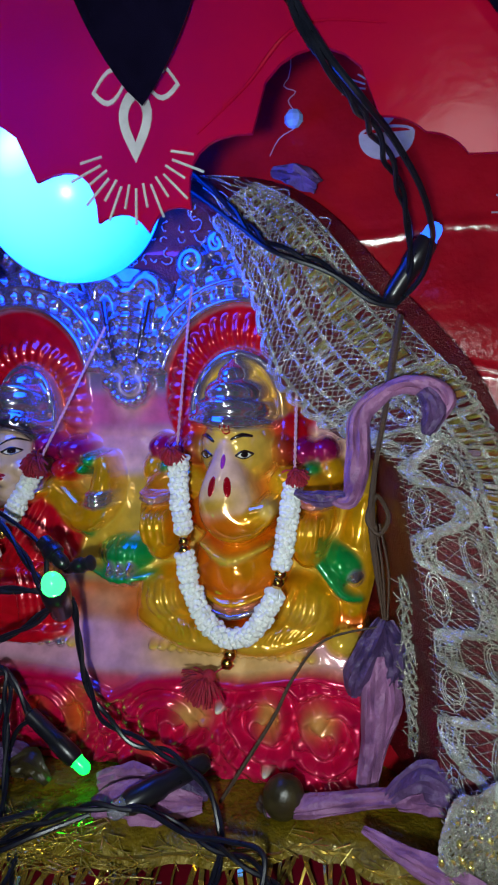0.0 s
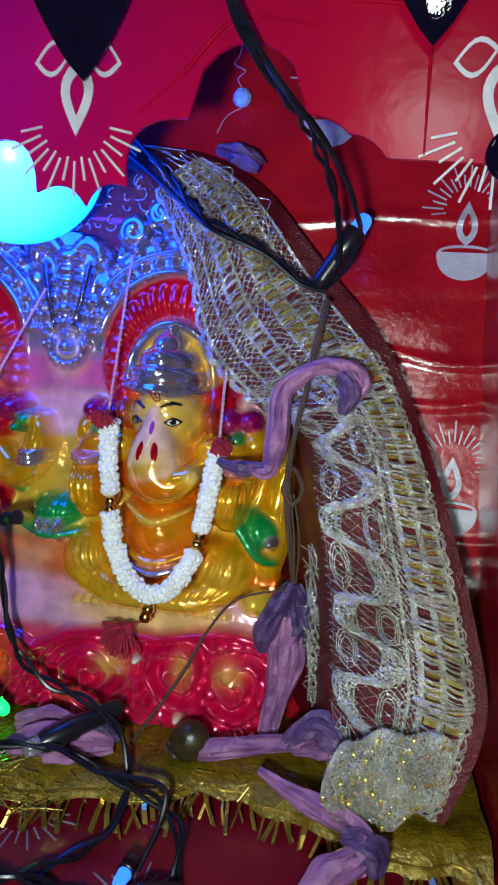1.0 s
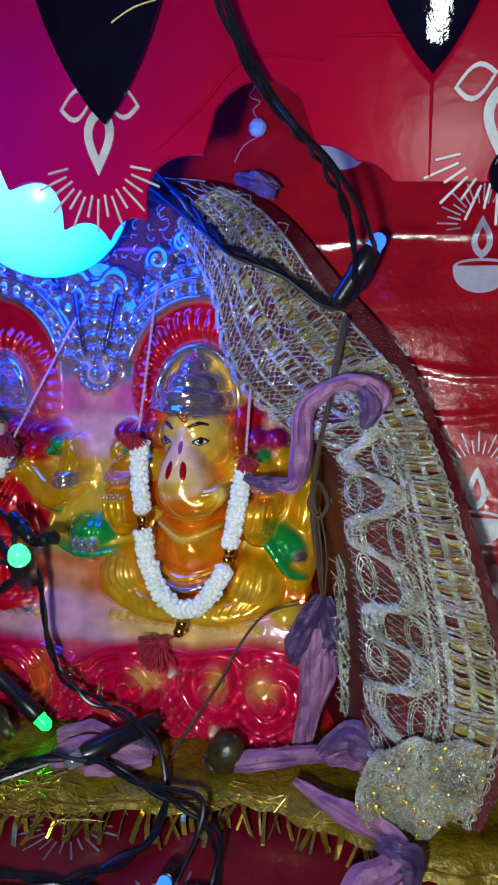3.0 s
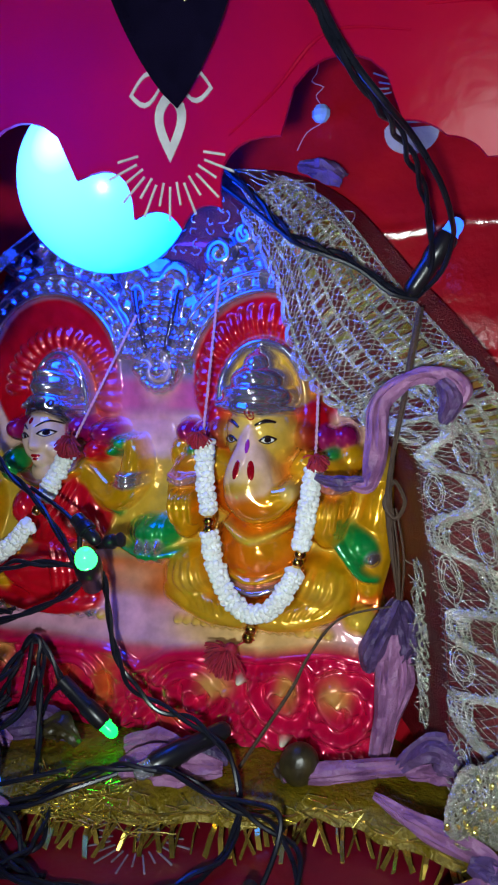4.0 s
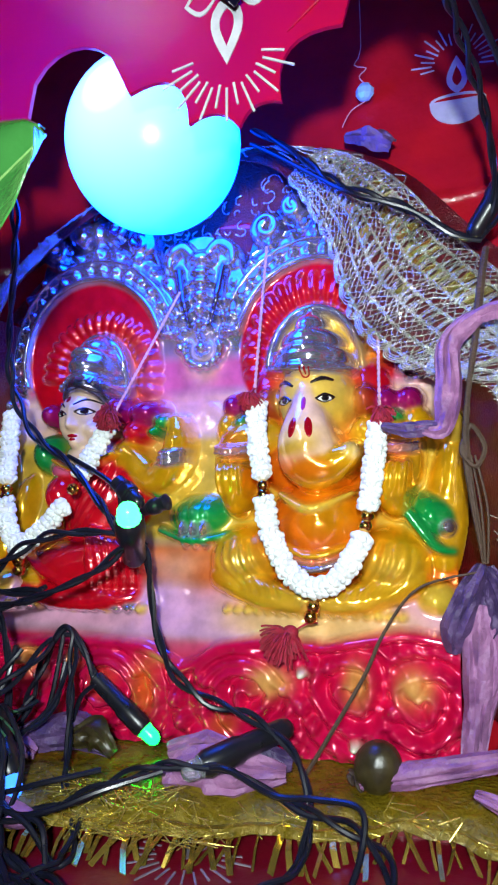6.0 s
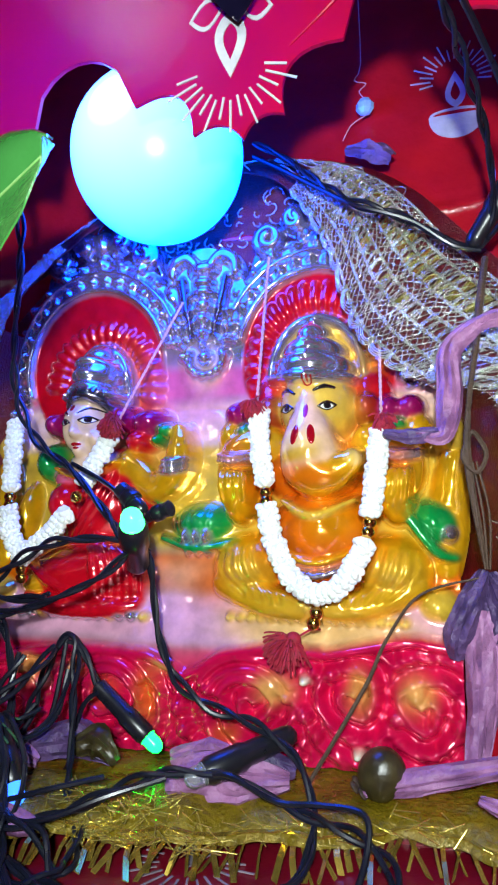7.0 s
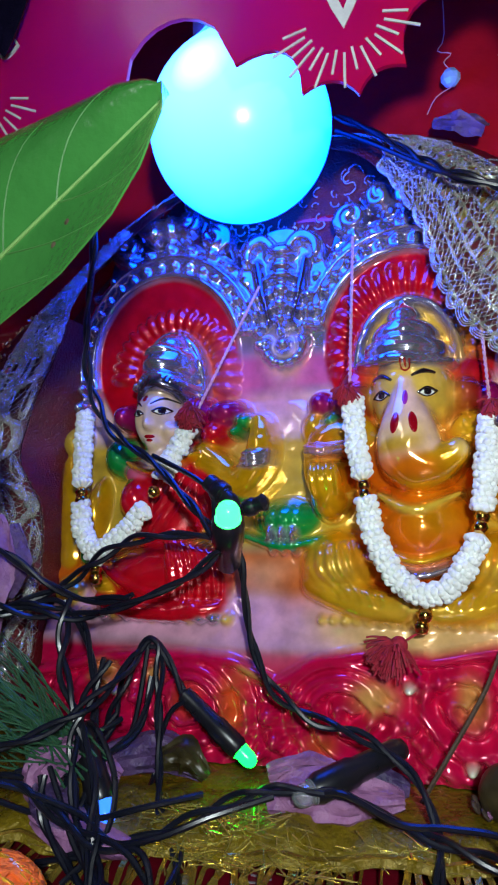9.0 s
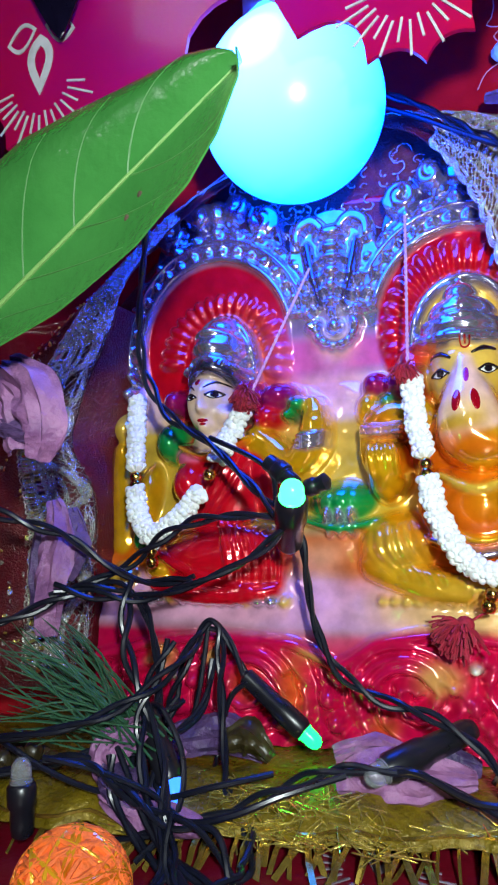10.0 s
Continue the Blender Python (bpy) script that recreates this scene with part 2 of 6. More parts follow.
def arc(cx, cz, rx, rz, a0, a1, n):
    return [(cx + rx * math.cos(radians(a0 + (a1 - a0) * i / n)), cz + rz * math.sin(radians(a0 + (a1 - a0) * i / n))) for i in range(n + 1)]


def scallops(cusps, steps=8):
    """cusps: x, z, bulge to the next one (a fraction of the chord, to the left of the way)."""
    out = []
    for (x0, z0, b), (x1, z1, _) in zip(cusps, cusps[1:]):
        dx, dz = x1 - x0, z1 - z0
        for i in range(steps):
            t = i / steps
            h = b * 4 * t * (1 - t) if abs(b) < 0.4 else b * math.sqrt(max(0, 1 - (2 * t - 1) ** 2))
            out.append((x0 + dx * t + dz * h, z0 + dz * t - dx * h))
    out.append(cusps[-1][:2])
    return out


# ---- structure: the small paper-lined alcove and the room round it ----
def wall_y(x, z):
    s = min(1.0, max(0.0, -x / 0.02))
    y = 0.2385 + 0.12 * (z - 0.17) + s * max(0.0, 0.17 - z) * 0.12
    for z0, tilt, dep in ((0.1290, -0.06, 0.0014), (0.1080, 0.10, 0.0011), (0.1745, 0.05, 0.0010), (0.0700, -0.1, 0.0010)):
        y -= dep * math.exp(-((z - z0 - tilt * x - 0.0012 * math.sin(x * 120)) / 0.0016) ** 2)
    return y + 0.0007 * noise.noise(Vector((x * 45, z * 60, 1.7))) + 0.00025 * noise.noise(Vector((x * 20, z * 160, 5.1)))


TABLE_Z = -0.016
s = Shape().grid(lambda u, v: (-0.25 + 0.31 * u, wall_y(-0.25 + 0.31 * u, TABLE_Z + 0.36 * v), TABLE_Z + 0.36 * v), 100, 300, 0.001, PAPER)
wall_back = tagged(s.make("wall_back"), "crumpled glossy red gift paper lining the alcove wall", "wall", kind="structure")


def side_x(y, z):
    front = 0.0584 - (z - 0.003) * 0.115
    back = 0.0600 - (z - 0.0) * 0.06
    t = (y - 0.148) / 0.087
    return front + (back - front) * t + 0.0006 * noise.noise(Vector((y * 50, z * 50, 3)))


s = Shape().grid(lambda u, v: (side_x(0.1495 + 0.1 * u, TABLE_Z + 0.36 * v), 0.1495 + 0.1 * u, TABLE_Z + 0.36 * v), 24, 50, 0.0012, PAPER)
tagged(s.make("wall_right"), "side of the alcove lined with red paper", "wall", kind="structure")
s = Shape().box((-0.252, 0.1495, TABLE_Z), (-0.249, 0.262, 0.344), PAPER)
tagged(s.make("wall_left", smooth=False), "side of the alcove lined with red paper", "wall", kind="structure")
s = Shape().box((-0.252, 0.1495, 0.3445), (0.07, 0.272, 0.348), PAPER)
tagged(s.make("alcove_ceiling", smooth=False), "red paper covered top of the alcove", "ceiling", kind="structure")

# front card with its cusped lower edge and pillars
CUSPS = [(0.0382, 0.1675, 0.0), (0.012, 0.1685, 0.12), (0.0035, 0.1735, 0.1), (-0.0060, 0.1775, 0.58), (-0.0335, 0.1762, 0.33),
         (-0.0475, 0.1607, 0.25), (-0.0576, 0.1561, 0.24), (-0.0701, 0.1590, 0.36), (-0.0858, 0.1693, 0.58), (-0.1149, 0.1655, 0.25),
         (-0.1290, 0.1620, 0.3), (-0.1430, 0.1600, 0.25), (-0.1540, 0.1560, 0.25), (-0.1660, 0.1590, 0.36), (-0.1820, 0.1693, 0.55), (-0.2100, 0.165, 0.2), (-0.225, 0.160, 0.0)]
edge = scallops(CUSPS)
panel = [(0.0602, TABLE_Z)] + edge + [(-0.2250, TABLE_Z), (-0.40, TABLE_Z), (-0.40, 0.36), (0.25, 0.36), (0.25, TABLE_Z)]


s = Shape().prism(panel, 0.1478, 0.1490, PAPER_FRONT)
front = tagged(s.make("front_panel", smooth=False), "glossy red card front of the shrine with cusped arches and silver diya prints", "shrine front", kind="structure")

s = Shape().box((-0.6, -0.5, TABLE_Z - 0.03), (0.5, 0.262, TABLE_Z), TABLECLOTH)
table = tagged(s.make("table_top", smooth=False), "table top covered with dark red printed sheet", "table", kind="structure")
s = Shape()
for x in (-0.57, 0.47):
    for y in (-0.47, 0.23):
        s.box((x - 0.02, y - 0.02, -0.50), (x + 0.02, y + 0.02, TABLE_Z - 0.03), WALLPAINT)
tagged(s.make("table_trestle", smooth=False), "plain legs under the shrine table", "table", kind="structure")
s = Shape().box((-0.80, -0.90, -0.54), (0.80, 0.45, -0.50), FLOORMAT)
tagged(s.make("floor", smooth=False), "dim floor of the room", "floor", kind="structure")
s = Shape().box((-0.80, -0.90, 0.80), (0.80, 0.45, 0.84), WALLPAINT)
tagged(s.make("ceiling", smooth=False), "dim ceiling of the room", "ceiling", kind="structure")
for nm, lo, hi in (("wall_north", (-0.80, 0.41, -0.50), (0.80, 0.45, 0.80)), ("wall_south", (-0.80, -0.94, -0.50), (0.80, -0.90, 0.80)),
                   ("wall_west", (-0.84, -0.90, -0.50), (-0.80, 0.45, 0.80)), ("wall_east", (0.80, -0.90, -0.50), (0.84, 0.45, 0.80))):
    tagged(Shape().box(lo, hi, WALLPAINT).make(nm, smooth=False), "plain dim room wall", "wall", kind="structure")
# folds of the card
for pts in ([(0.0192, 0.1476, 0.2300), (0.0194, 0.1474, 0.1985), (0.0200, 0.1475, 0.1690)], [(0.0194, 0.1474, 0.1985), (0.0100, 0.1476, 0.2005), (-0.0020, 0.1478, 0.2010)],
            [(-0.0050, 0.1476, 0.1960), (-0.0230, 0.1475, 0.1975), (-0.0350, 0.1476, 0.1860), (-0.0460, 0.1477, 0.1770)]):
    Shape().tube(pts, [0.0002, 0.0005, 0.0002], PAPER_FRONT, 6, 6).make("paper_fold", front)


# ---- printed oil-lamp motifs ----
def drop_outline(z0, z1, w, n=9):
    pts = []
    for i in range(n + 1):
        t = i / n
        pts.append((w * math.sin(math.pi * t ** 0.8) * (1 - 0.25 * t), z0 + (z1 - z0) * t))
    return pts + [(-x, z) for x, z in reversed(pts[1:-1])]


def motif(shape, place, k, rays, fan, bowl_open, material):
    """place(u, v, h) puts the motif's own plane into the world; k is its size."""

    def plate(poly):
        n = len(poly)
        vs = [place(u * k, v * k, 0) for u, v in poly] + [place(u * k, v * k, 1) for u, v in poly]
        shape.add(vs, [tuple(range(n)), tuple(range(2 * n - 1, n - 1, -1))] + [(i, i + n, (i + 1) % n + n, (i + 1) % n) for i in range(n)], material)

    def ring(outer, inner):
        n = len(outer)
        for i in range(n):
            plate([outer[i], outer[(i + 1) % n], inner[(i + 1) % n], inner[i]])

    out = drop_outline(0, 1.0, 0.26)
    ring(out, [(u * 0.45, 0.42 + (v - 0.42) * 0.55) for u, v in out])
    if bowl_open:
        for sgn in (1, -1):
            lens = [(sgn * (0.08 + 0.54 * t), -0.12 + 0.26 * math.sin(math.pi * t) + 0.18 * t) for t in np.linspace(0, 1, 8)]
            lens += [(sgn * (0.08 + 0.54 * t), -0.12 - 0.22 * math.sin(math.pi * t) + 0.18 * t) for t in np.linspace(1, 0, 8)[1:-1]]
            c = (sgn * 0.34, -0.02)
            ring(lens, [(c[0] + (u - c[0]) * 0.80, c[1] + (v - c[1]) * 0.74) for u, v in lens])
    else:
        plate([(0.62 * math.cos(a), -0.16 - 0.62 * abs(math.sin(a)) ** 0.8) for a in np.linspace(math.pi, 2 * math.pi, 17)])
        ring([(0.60 * math.cos(a), -0.15 + 0.16 * math.sin(a)) for a in np.linspace(0, 2 * math.pi, 20)[:-1]], [(0.52 * math.cos(a), -0.15 + 0.10 * math.sin(a)) for a in np.linspace(0, 2 * math.pi, 20)[:-1]])
    for i in range(rays):
        a = radians(fan[0] + (fan[1] - fan[0]) * i / (rays - 1))
        r0, r1 = 0.50 + 0.05 * (i % 2), (1.02 if i % 2 else 0.82)
        c, q, w = math.cos(a), math.sin(a), 0.016
        cz = 0.78
        plate([(r0 * c - w * q, cz + r0 * q + w * c), (r1 * c - w * q, cz + r1 * q + w * c), (r1 * c + w * q, cz + r1 * q - w * c), (r0 * c + w * q, cz + r0 * q - w * c)])


def on_wall(cx, cz):
    return lambda u, v, h: (cx + u, wall_y(cx + u, cz + v) - 0.0006 - 0.0003 * h, cz + v)


def on_front(cx, cz):
    return lambda u, v, h: (cx + u, 0.1477 - 0.0003 * h, cz - v)


def on_table(cx, cy, turn):
    c, q = math.cos(radians(turn)), math.sin(radians(turn))
    return lambda u, v, h: (cx + u * c - v * q, cy + u * q + v * c, TABLE_Z + 0.0002 + 0.0003 * h)


for cx, cz in ((0.0425, 0.1665), (0.0445, 0.0790), (-0.0075, 0.2115)):
    s = Shape()
    motif(s, on_wall(cx, cz), 0.0153, 19, (-8, 188), False, PRINT)
    s.make("diya_print", wall_back, False)
for cx in (-0.1555, -0.0605, 0.0350):
    s = Shape()
    motif(s, on_front(cx, 0.1890), 0.0172, 15, (12, 168), True, PRINT)
    s.make("diya_print", front, False)
s = Shape()
motif(s, lambda u, v, h: (0.0680 + u, 0.1477 - 0.0003 * h, 0.021 + v), 0.0153, 7, (60, 120), False, PRINT)
s.make("diya_print", front, False)
for cx, cy, turn in ((-0.0765, 0.178, 180), (-0.0345, 0.126, 0)):
    s = Shape()
    motif(s, on_table(cx, cy, turn), 0.016, 15, (-8, 188), False, PRINT_FAINT)
    s.make("diya_print", table, False)


# ---- the painted idol pair: a moulded relief with airbrushed lacquer ----
COATS = {"red": (0.60, 0.003, 0.014, 0.25), "rose": (0.64, 0.004, 0.07, 0.30), "face": (0.70, 0.50, 0.34, 0.10), "orange": (0.84, 0.16, 0.004, 0.40),
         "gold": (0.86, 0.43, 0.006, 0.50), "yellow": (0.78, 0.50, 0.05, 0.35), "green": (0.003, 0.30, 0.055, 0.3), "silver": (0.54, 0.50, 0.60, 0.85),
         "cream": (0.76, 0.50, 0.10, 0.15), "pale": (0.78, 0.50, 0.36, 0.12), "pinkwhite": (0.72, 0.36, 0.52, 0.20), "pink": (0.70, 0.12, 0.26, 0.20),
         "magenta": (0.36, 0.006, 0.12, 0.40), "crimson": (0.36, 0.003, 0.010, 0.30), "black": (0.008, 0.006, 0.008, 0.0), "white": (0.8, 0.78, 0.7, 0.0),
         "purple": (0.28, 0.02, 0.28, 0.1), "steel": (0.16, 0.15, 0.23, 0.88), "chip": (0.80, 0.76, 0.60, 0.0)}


class Relief:
    """Heights towards the viewer (mm before the plane y = 0.240) on a fine x, z grid, with a paint coat for each point."""

    def __init__(self, x0, x1, z0, z1, step):
        self.x, self.z = np.arange(x0, x1, step), np.arange(z0, z1, step)
        self.X, self.Z = np.meshgrid(self.x, self.z)
        self.H = np.full(self.X.shape, -99.0)
        self.C = np.zeros(self.X.shape + (4,))
        self.C[:] = COATS["silver"]
        self.x0, self.z0, self.step = x0, z0, step

    def window(self, xa, xb, za, zb):
        i0, i1 = np.searchsorted(self.x, (xa, xb))
        j0, j1 = np.searchsorted(self.z, (za, zb))
        return slice(j0, j1), slice(i0, i1)

    def put(self, w, h, inside, coat, k):
        """Smooth union of a new form with what is there."""
        H, C = self.H[w], self.C[w]
        t = np.where(inside, np.clip(0.5 + 0.5 * (h - H) / k, 0, 1), 0)
        self.H[w] = np.where(inside, np.where(t >= 1, h, H * (1 - t) + h * t + k * t * (1 - t)), H)
        s = np.clip((t - 0.42) / 0.16, 0, 1)[..., None]
        self.C[w] = C * (1 - s) + np.array(COATS[coat]) * s

    def mound(self, cx, cz, rx, rz, base, d, coat, k=1.0, rot=0.0, p=0.5, lean=0.0):
        r = max(rx, rz) + 0.5
        w = self.window(cx - r, cx + r, cz - r, cz + r)
        c, q = math.cos(radians(rot)), math.sin(radians(rot))
        u, v = self.X[w] - cx, self.Z[w] - cz
        g = ((u * c + v * q) / rx) ** 2 + ((v * c - u * q) / rz) ** 2
        self.put(w, base + d * np.clip(1 - g, 0, 1) ** p - lean * u, g < 1, coat, k)

    def roll(self, pts, coat, k=0.8):
        """A rounded cord through (x, z, top height, radius)."""
        P = spline_rows(pts, 5)
        for a, b in zip(P, P[1:]):
            r = max(a[3], b[3])
            w = self.window(min(a[0], b[0]) - r, max(a[0], b[0]) + r, min(a[1], b[1]) - r, max(a[1], b[1]) + r)
            dx, dz = b[0] - a[0], b[1] - a[1]
            t = np.clip(((self.X[w] - a[0]) * dx + (self.Z[w] - a[1]) * dz) / max(dx * dx + dz * dz, 1e-9), 0, 1)
            d = np.hypot(self.X[w] - a[0] - t * dx, self.Z[w] - a[1] - t * dz)
            rr = a[3] + (b[3] - a[3]) * t
            self.put(w, a[2] + (b[2] - a[2]) * t - rr + np.sqrt(np.clip(rr * rr - d * d, 0, None)), d < rr, coat, k if len(P) < 3 else min(k, 0.5))

    def groove(self, pts, width, depth):
        P = spline_rows(pts, 6)
        best = np.full(self.H.shape, 9e9)
        for a, b in zip(P, P[1:]):
            w = self.window(min(a[0], b[0]) - 3 * width, max(a[0], b[0]) + 3 * width, min(a[1], b[1]) - 3 * width, max(a[1], b[1]) + 3 * width)
            dx, dz = b[0] - a[0], b[1] - a[1]
            t = np.clip(((self.X[w] - a[0]) * dx + (self.Z[w] - a[1]) * dz) / max(dx * dx + dz * dz, 1e-9), 0, 1)
            best[w] = np.minimum(best[w], np.hypot(self.X[w] - a[0] - t * dx, self.Z[w] - a[1] - t * dz))
        self.H -= depth * np.exp(-np.minimum(best / width, 20) ** 2)

    def spray(self, cx, cz, rx, rz, coat, amount=1.0, p=1.0, only=None):
        w = self.window(cx - 2.5 * rx, cx + 2.5 * rx, cz - 2.5 * rz, cz + 2.5 * rz)
        g = amount * np.exp(-((((self.X[w] - cx) / rx) ** 2 + ((self.Z[w] - cz) / rz) ** 2) ** p))
        if only is not None:
            g = g * only[w]
        self.C[w] = self.C[w] * (1 - g[..., None]) + np.array(COATS[coat]) * g[..., None]

    def arch(self, cx, cz, rx, rz, width, base, d, coat, k=0.6, a0=-20, a1=200):
        """A half-round moulding along an ellipse."""
        u, v = (self.X - cx) / rx, (self.Z - cz) / rz
        q = np.sqrt(u * u + v * v) + 1e-9
        dist = np.abs(q - 1) * np.hypot(self.X - cx, self.Z - cz) / q
        ang = np.degrees(np.arctan2(v, u))
        ang = np.where(ang < -90, ang + 360, ang)
        self.put((slice(None), slice(None)), base + d * np.sqrt(np.clip(1 - (dist / width) ** 2, 0, 1)), (dist < width) & (ang > a0) & (ang < a1), coat, k)

    def tongues(self, cx, cz, rx0, rz0, rx1, rz1, n, base, d, coat, a0=-12, a1=192):
        """A fan of rounded petals between two ellipses."""
        for i in range(n):
            a = radians(a0 + (a1 - a0) * (i + 0.5) / n)
            c, q = math.cos(a), math.sin(a)
            p, e = (cx + rx0 * c, cz + rz0 * q), (cx + rx1 * c, cz + rz1 * q)
            wide = radians((a1 - a0) / n) * math.hypot(rx1 * q, rz1 * c) * 0.52
            tilt = math.degrees(math.atan2(e[1] - p[1], e[0] - p[0]))
            self.mound((p[0] + e[0]) / 2, (p[1] + e[1]) / 2, 0.58 * math.hypot(e[0] - p[0], e[1] - p[1]), wide, base, d, coat, 0.35, tilt, 0.55)

    def at(self, x, z):
        i, j = (x - self.x0) / self.step, (z - self.z0) / self.step
        a, b = int(i), int(j)
        u, v, H = i - a, j - b, self.H
        return 0.240 - 0.001 * ((H[b, a] * (1 - u) + H[b, a + 1] * u) * (1 - v) + (H[b + 1, a] * (1 - u) + H[b + 1, a + 1] * u) * v)


def spline_rows(pts, steps):
    P = [np.array(p, float) for p in pts]
    if len(P) < 3:
        return P
    out, k = [], len(P)
    for i in range(k - 1):
        a, b, c, d = P[max(i - 1, 0)], P[i], P[i + 1], P[min(i + 2, k - 1)]
        for s in range(steps):
            t = s / steps
            out.append(0.5 * (2 * b + (c - a) * t + (2 * a - 5 * b + 4 * c - d) * t * t + (3 * b - a - 3 * c + d) * t ** 3))
    return out + [P[-1]]


def lacquer_material():
    m = mat("idol_lacquer", (0.7, 0.4, 0.1), 0.14, bump=0.22, bscale=120, coat=1.0, spec=0.6)
    nt = m.node_tree
    b = nt.nodes["Principled BSDF"]
    at = nt.nodes.new("ShaderNodeAttribute")
    at.attribute_name = "paint"
    nz = nt.nodes.new("ShaderNodeTexNoise")
    nz.inputs["Scale"].default_value, nz.inputs["Detail"].default_value = 160, 6
    mr = nt.nodes.new("ShaderNodeMapRange")
    mr.inputs["From Min"].default_value, mr.inputs["From Max"].default_value = 0.3, 0.7
    mr.inputs["To Min"].default_value, mr.inputs["To Max"].default_value = 0.72, 1.12
    geo = nt.nodes.new("ShaderNodeNewGeometry")
    nt.links.new(geo.outputs["Position"], nz.inputs["Vector"])
    nt.links.new(nz.outputs["Fac"], mr.inputs["Value"])
    hsv = nt.nodes.new("ShaderNodeHueSaturation")
    nt.links.new(at.outputs["Color"], hsv.inputs["Color"])
    nt.links.new(mr.outputs[0], hsv.inputs["Value"])
    nt.links.new(hsv.outputs["Color"], b.inputs["Base Color"])
    nt.links.new(at.outputs["Alpha"], b.inputs["Metallic"])
    b.inputs["Coat Roughness"].default_value = 0.03
    return m


LACQUER = lacquer_material()


def idol():
    R = Relief(-181.0, -3.0, -4.5, 184.0, 0.34)
    X, Z, M, L = R.X, R.Z, R.mound, R.roll
    rnd_i = random.Random(12)
    # throne back and sloping seat
    wall = ((X + 138.5) / 33.5) ** 2 + ((Z - 120.5) / 38.6) ** 2 < 1
    wall |= ((X + 55.0) / 34.5) ** 2 + ((Z - 120.0) / 39.2) ** 2 < 1
    wall |= (X > -171) & (X < -14) & (Z < 118)
    wall |= ((X + 96.3) / 17) ** 2 + (np.maximum(Z - 140, 0) / 24) ** 2 < 1
    R.H[wall] = 14.5
    seat = (X > -171.5) & (X < -11.5) & (Z < 104)
    ramp = np.interp(Z, [-5, 19, 28, 34, 42, 57, 76, 100, 104], [37, 38, 37.5, 35, 31, 27.5, 22, 16, 14.7]) + 0.6 * np.sin(X * 0.16) * np.exp(-((Z - 36) / 16) ** 2)
    R.H[seat] = np.maximum(R.H, ramp)[seat]
    for z0, z1, coat in ((-9, 28, "rose"), (28, 43, "pinkwhite"), (43, 56, "orange"), (56, 92, "yellow"), (92, 108, "pale"), (108, 120, "pink")):
        s = np.clip((Z - z0) / 4 + 0.5, 0, 1)[..., None] * np.clip((z1 - Z) / 4 + 0.5, 0, 1)[..., None]
        R.C[:] = R.C * (1 - s) + np.array(COATS[coat]) * s
    R.spray(-97, 48, 13, 6, "pale", 0.6)
    R.spray(-55, 34, 34, 7, "cream", 0.8, 2)
    R.spray(-99, 34, 20, 9, "pinkwhite", 0.7)
    R.spray(-97, 112, 12, 16, "pink", 0.6)
    R.spray(-96, 118, 6, 8, "white", 0.45)
    # arches: crests, beads, mouldings and petal fans
    for cx, cz, left in ((-138.5, 120.5, True), (-55.0, 120.0, False)):
        ends = {"a0": 14, "a1": 198} if left else {"a0": -18, "a1": 166}
        R.arch(cx, cz, 35.5, 41.0, 3.6, 8.5, 4.5, "silver", a0=8, a1=172)
        for i in range(13):
            a = radians(12 + 156 * i / 12)
            big = i % 2 == 0
            M(cx + (36.9 if big else 36.4) * math.cos(a), cz + (42.4 if big else 41.8) * math.sin(a), 3.9 if big else 2.7, 3.1 if big else 2.7, 10, 5.5, "silver", 0.8, math.degrees(a), 0.75)
        R.arch(cx, cz, 34.0, 38.2, 1.3, 14, 3.0, "silver", **ends)
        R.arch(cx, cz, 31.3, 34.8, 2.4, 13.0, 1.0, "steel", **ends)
        n = 19
        for i in range(n):
            a = radians(ends["a0"] + (ends["a1"] - ends["a0"]) * i / (n - 1))
            M(cx + 31.4 * math.cos(a), cz + 35.0 * math.sin(a), 2.15, 1.9, 13.2, 3.6, "silver", 0.3, math.degrees(a), 0.75)
        R.arch(cx, cz, 28.4, 31.2, 1.7, 14.6, 3.6, "silver", **ends)
        disc = (((X - cx) / 26.9) ** 2 + ((Z - cz) / 29.6) ** 2 < 1) & (Z > 88)
        R.H[disc] = np.maximum(R.H[disc], 15.6)
        R.C[disc] = COATS["red"]
        if left:
            R.tongues(-135.5, 114.0, 15.5, 17.0, 24.0, 24.8, 19, 15.4, 3.2, "red", -18, 182)
            halo = (((X + 134.5) / 14) ** 2 + ((Z - 111.0) / 19.5) ** 2 < 1) & (Z > 98)
            R.C[halo] = COATS["red"]
            R.spray(-124, 112, 5, 12, "orange", 0.9)
            R.arch(-134.5, 110.5, 11.6, 18.6, 1.7, 16.4, 4.2, "silver", a0=-20, a1=150)
            R.spray(-112, 108, 7, 16, "pink", 0.8)
        else:
            R.tongues(-55.3, 117.0, 17.6, 18.8, 25.0, 29.0, 21, 15.4, 3.4, "red", -14, 194)
            halo = (((X + 55.0) / 16.5) ** 2 + ((Z - 113.5) / 21) ** 2 < 1) & (Z > 98)
            R.C[halo] = COATS["yellow"]
            R.H[halo] = np.maximum(R.H[halo], 16.5)
            R.arch(-55.0, 112.5, 15.6, 20.8, 2.0, 16.4, 4.4, "silver")
            R.spray(-40, 116, 5, 10, "gold", 0.8)
    # column, volutes and rosette in the valley
    for rx, rz, z in ((6.2, 3.6, 155), (5.0, 2.6, 150), (5.8, 2.4, 146.5), (4.6, 3.4, 141.5), (3.9, 3.2, 136.5), (3.0, 3.0, 131.5), (2.2, 2.4, 127.5)):
        M(-96.2, z, rx, rz, 14, 5.5, "silver", 0.5, 0, 0.65)
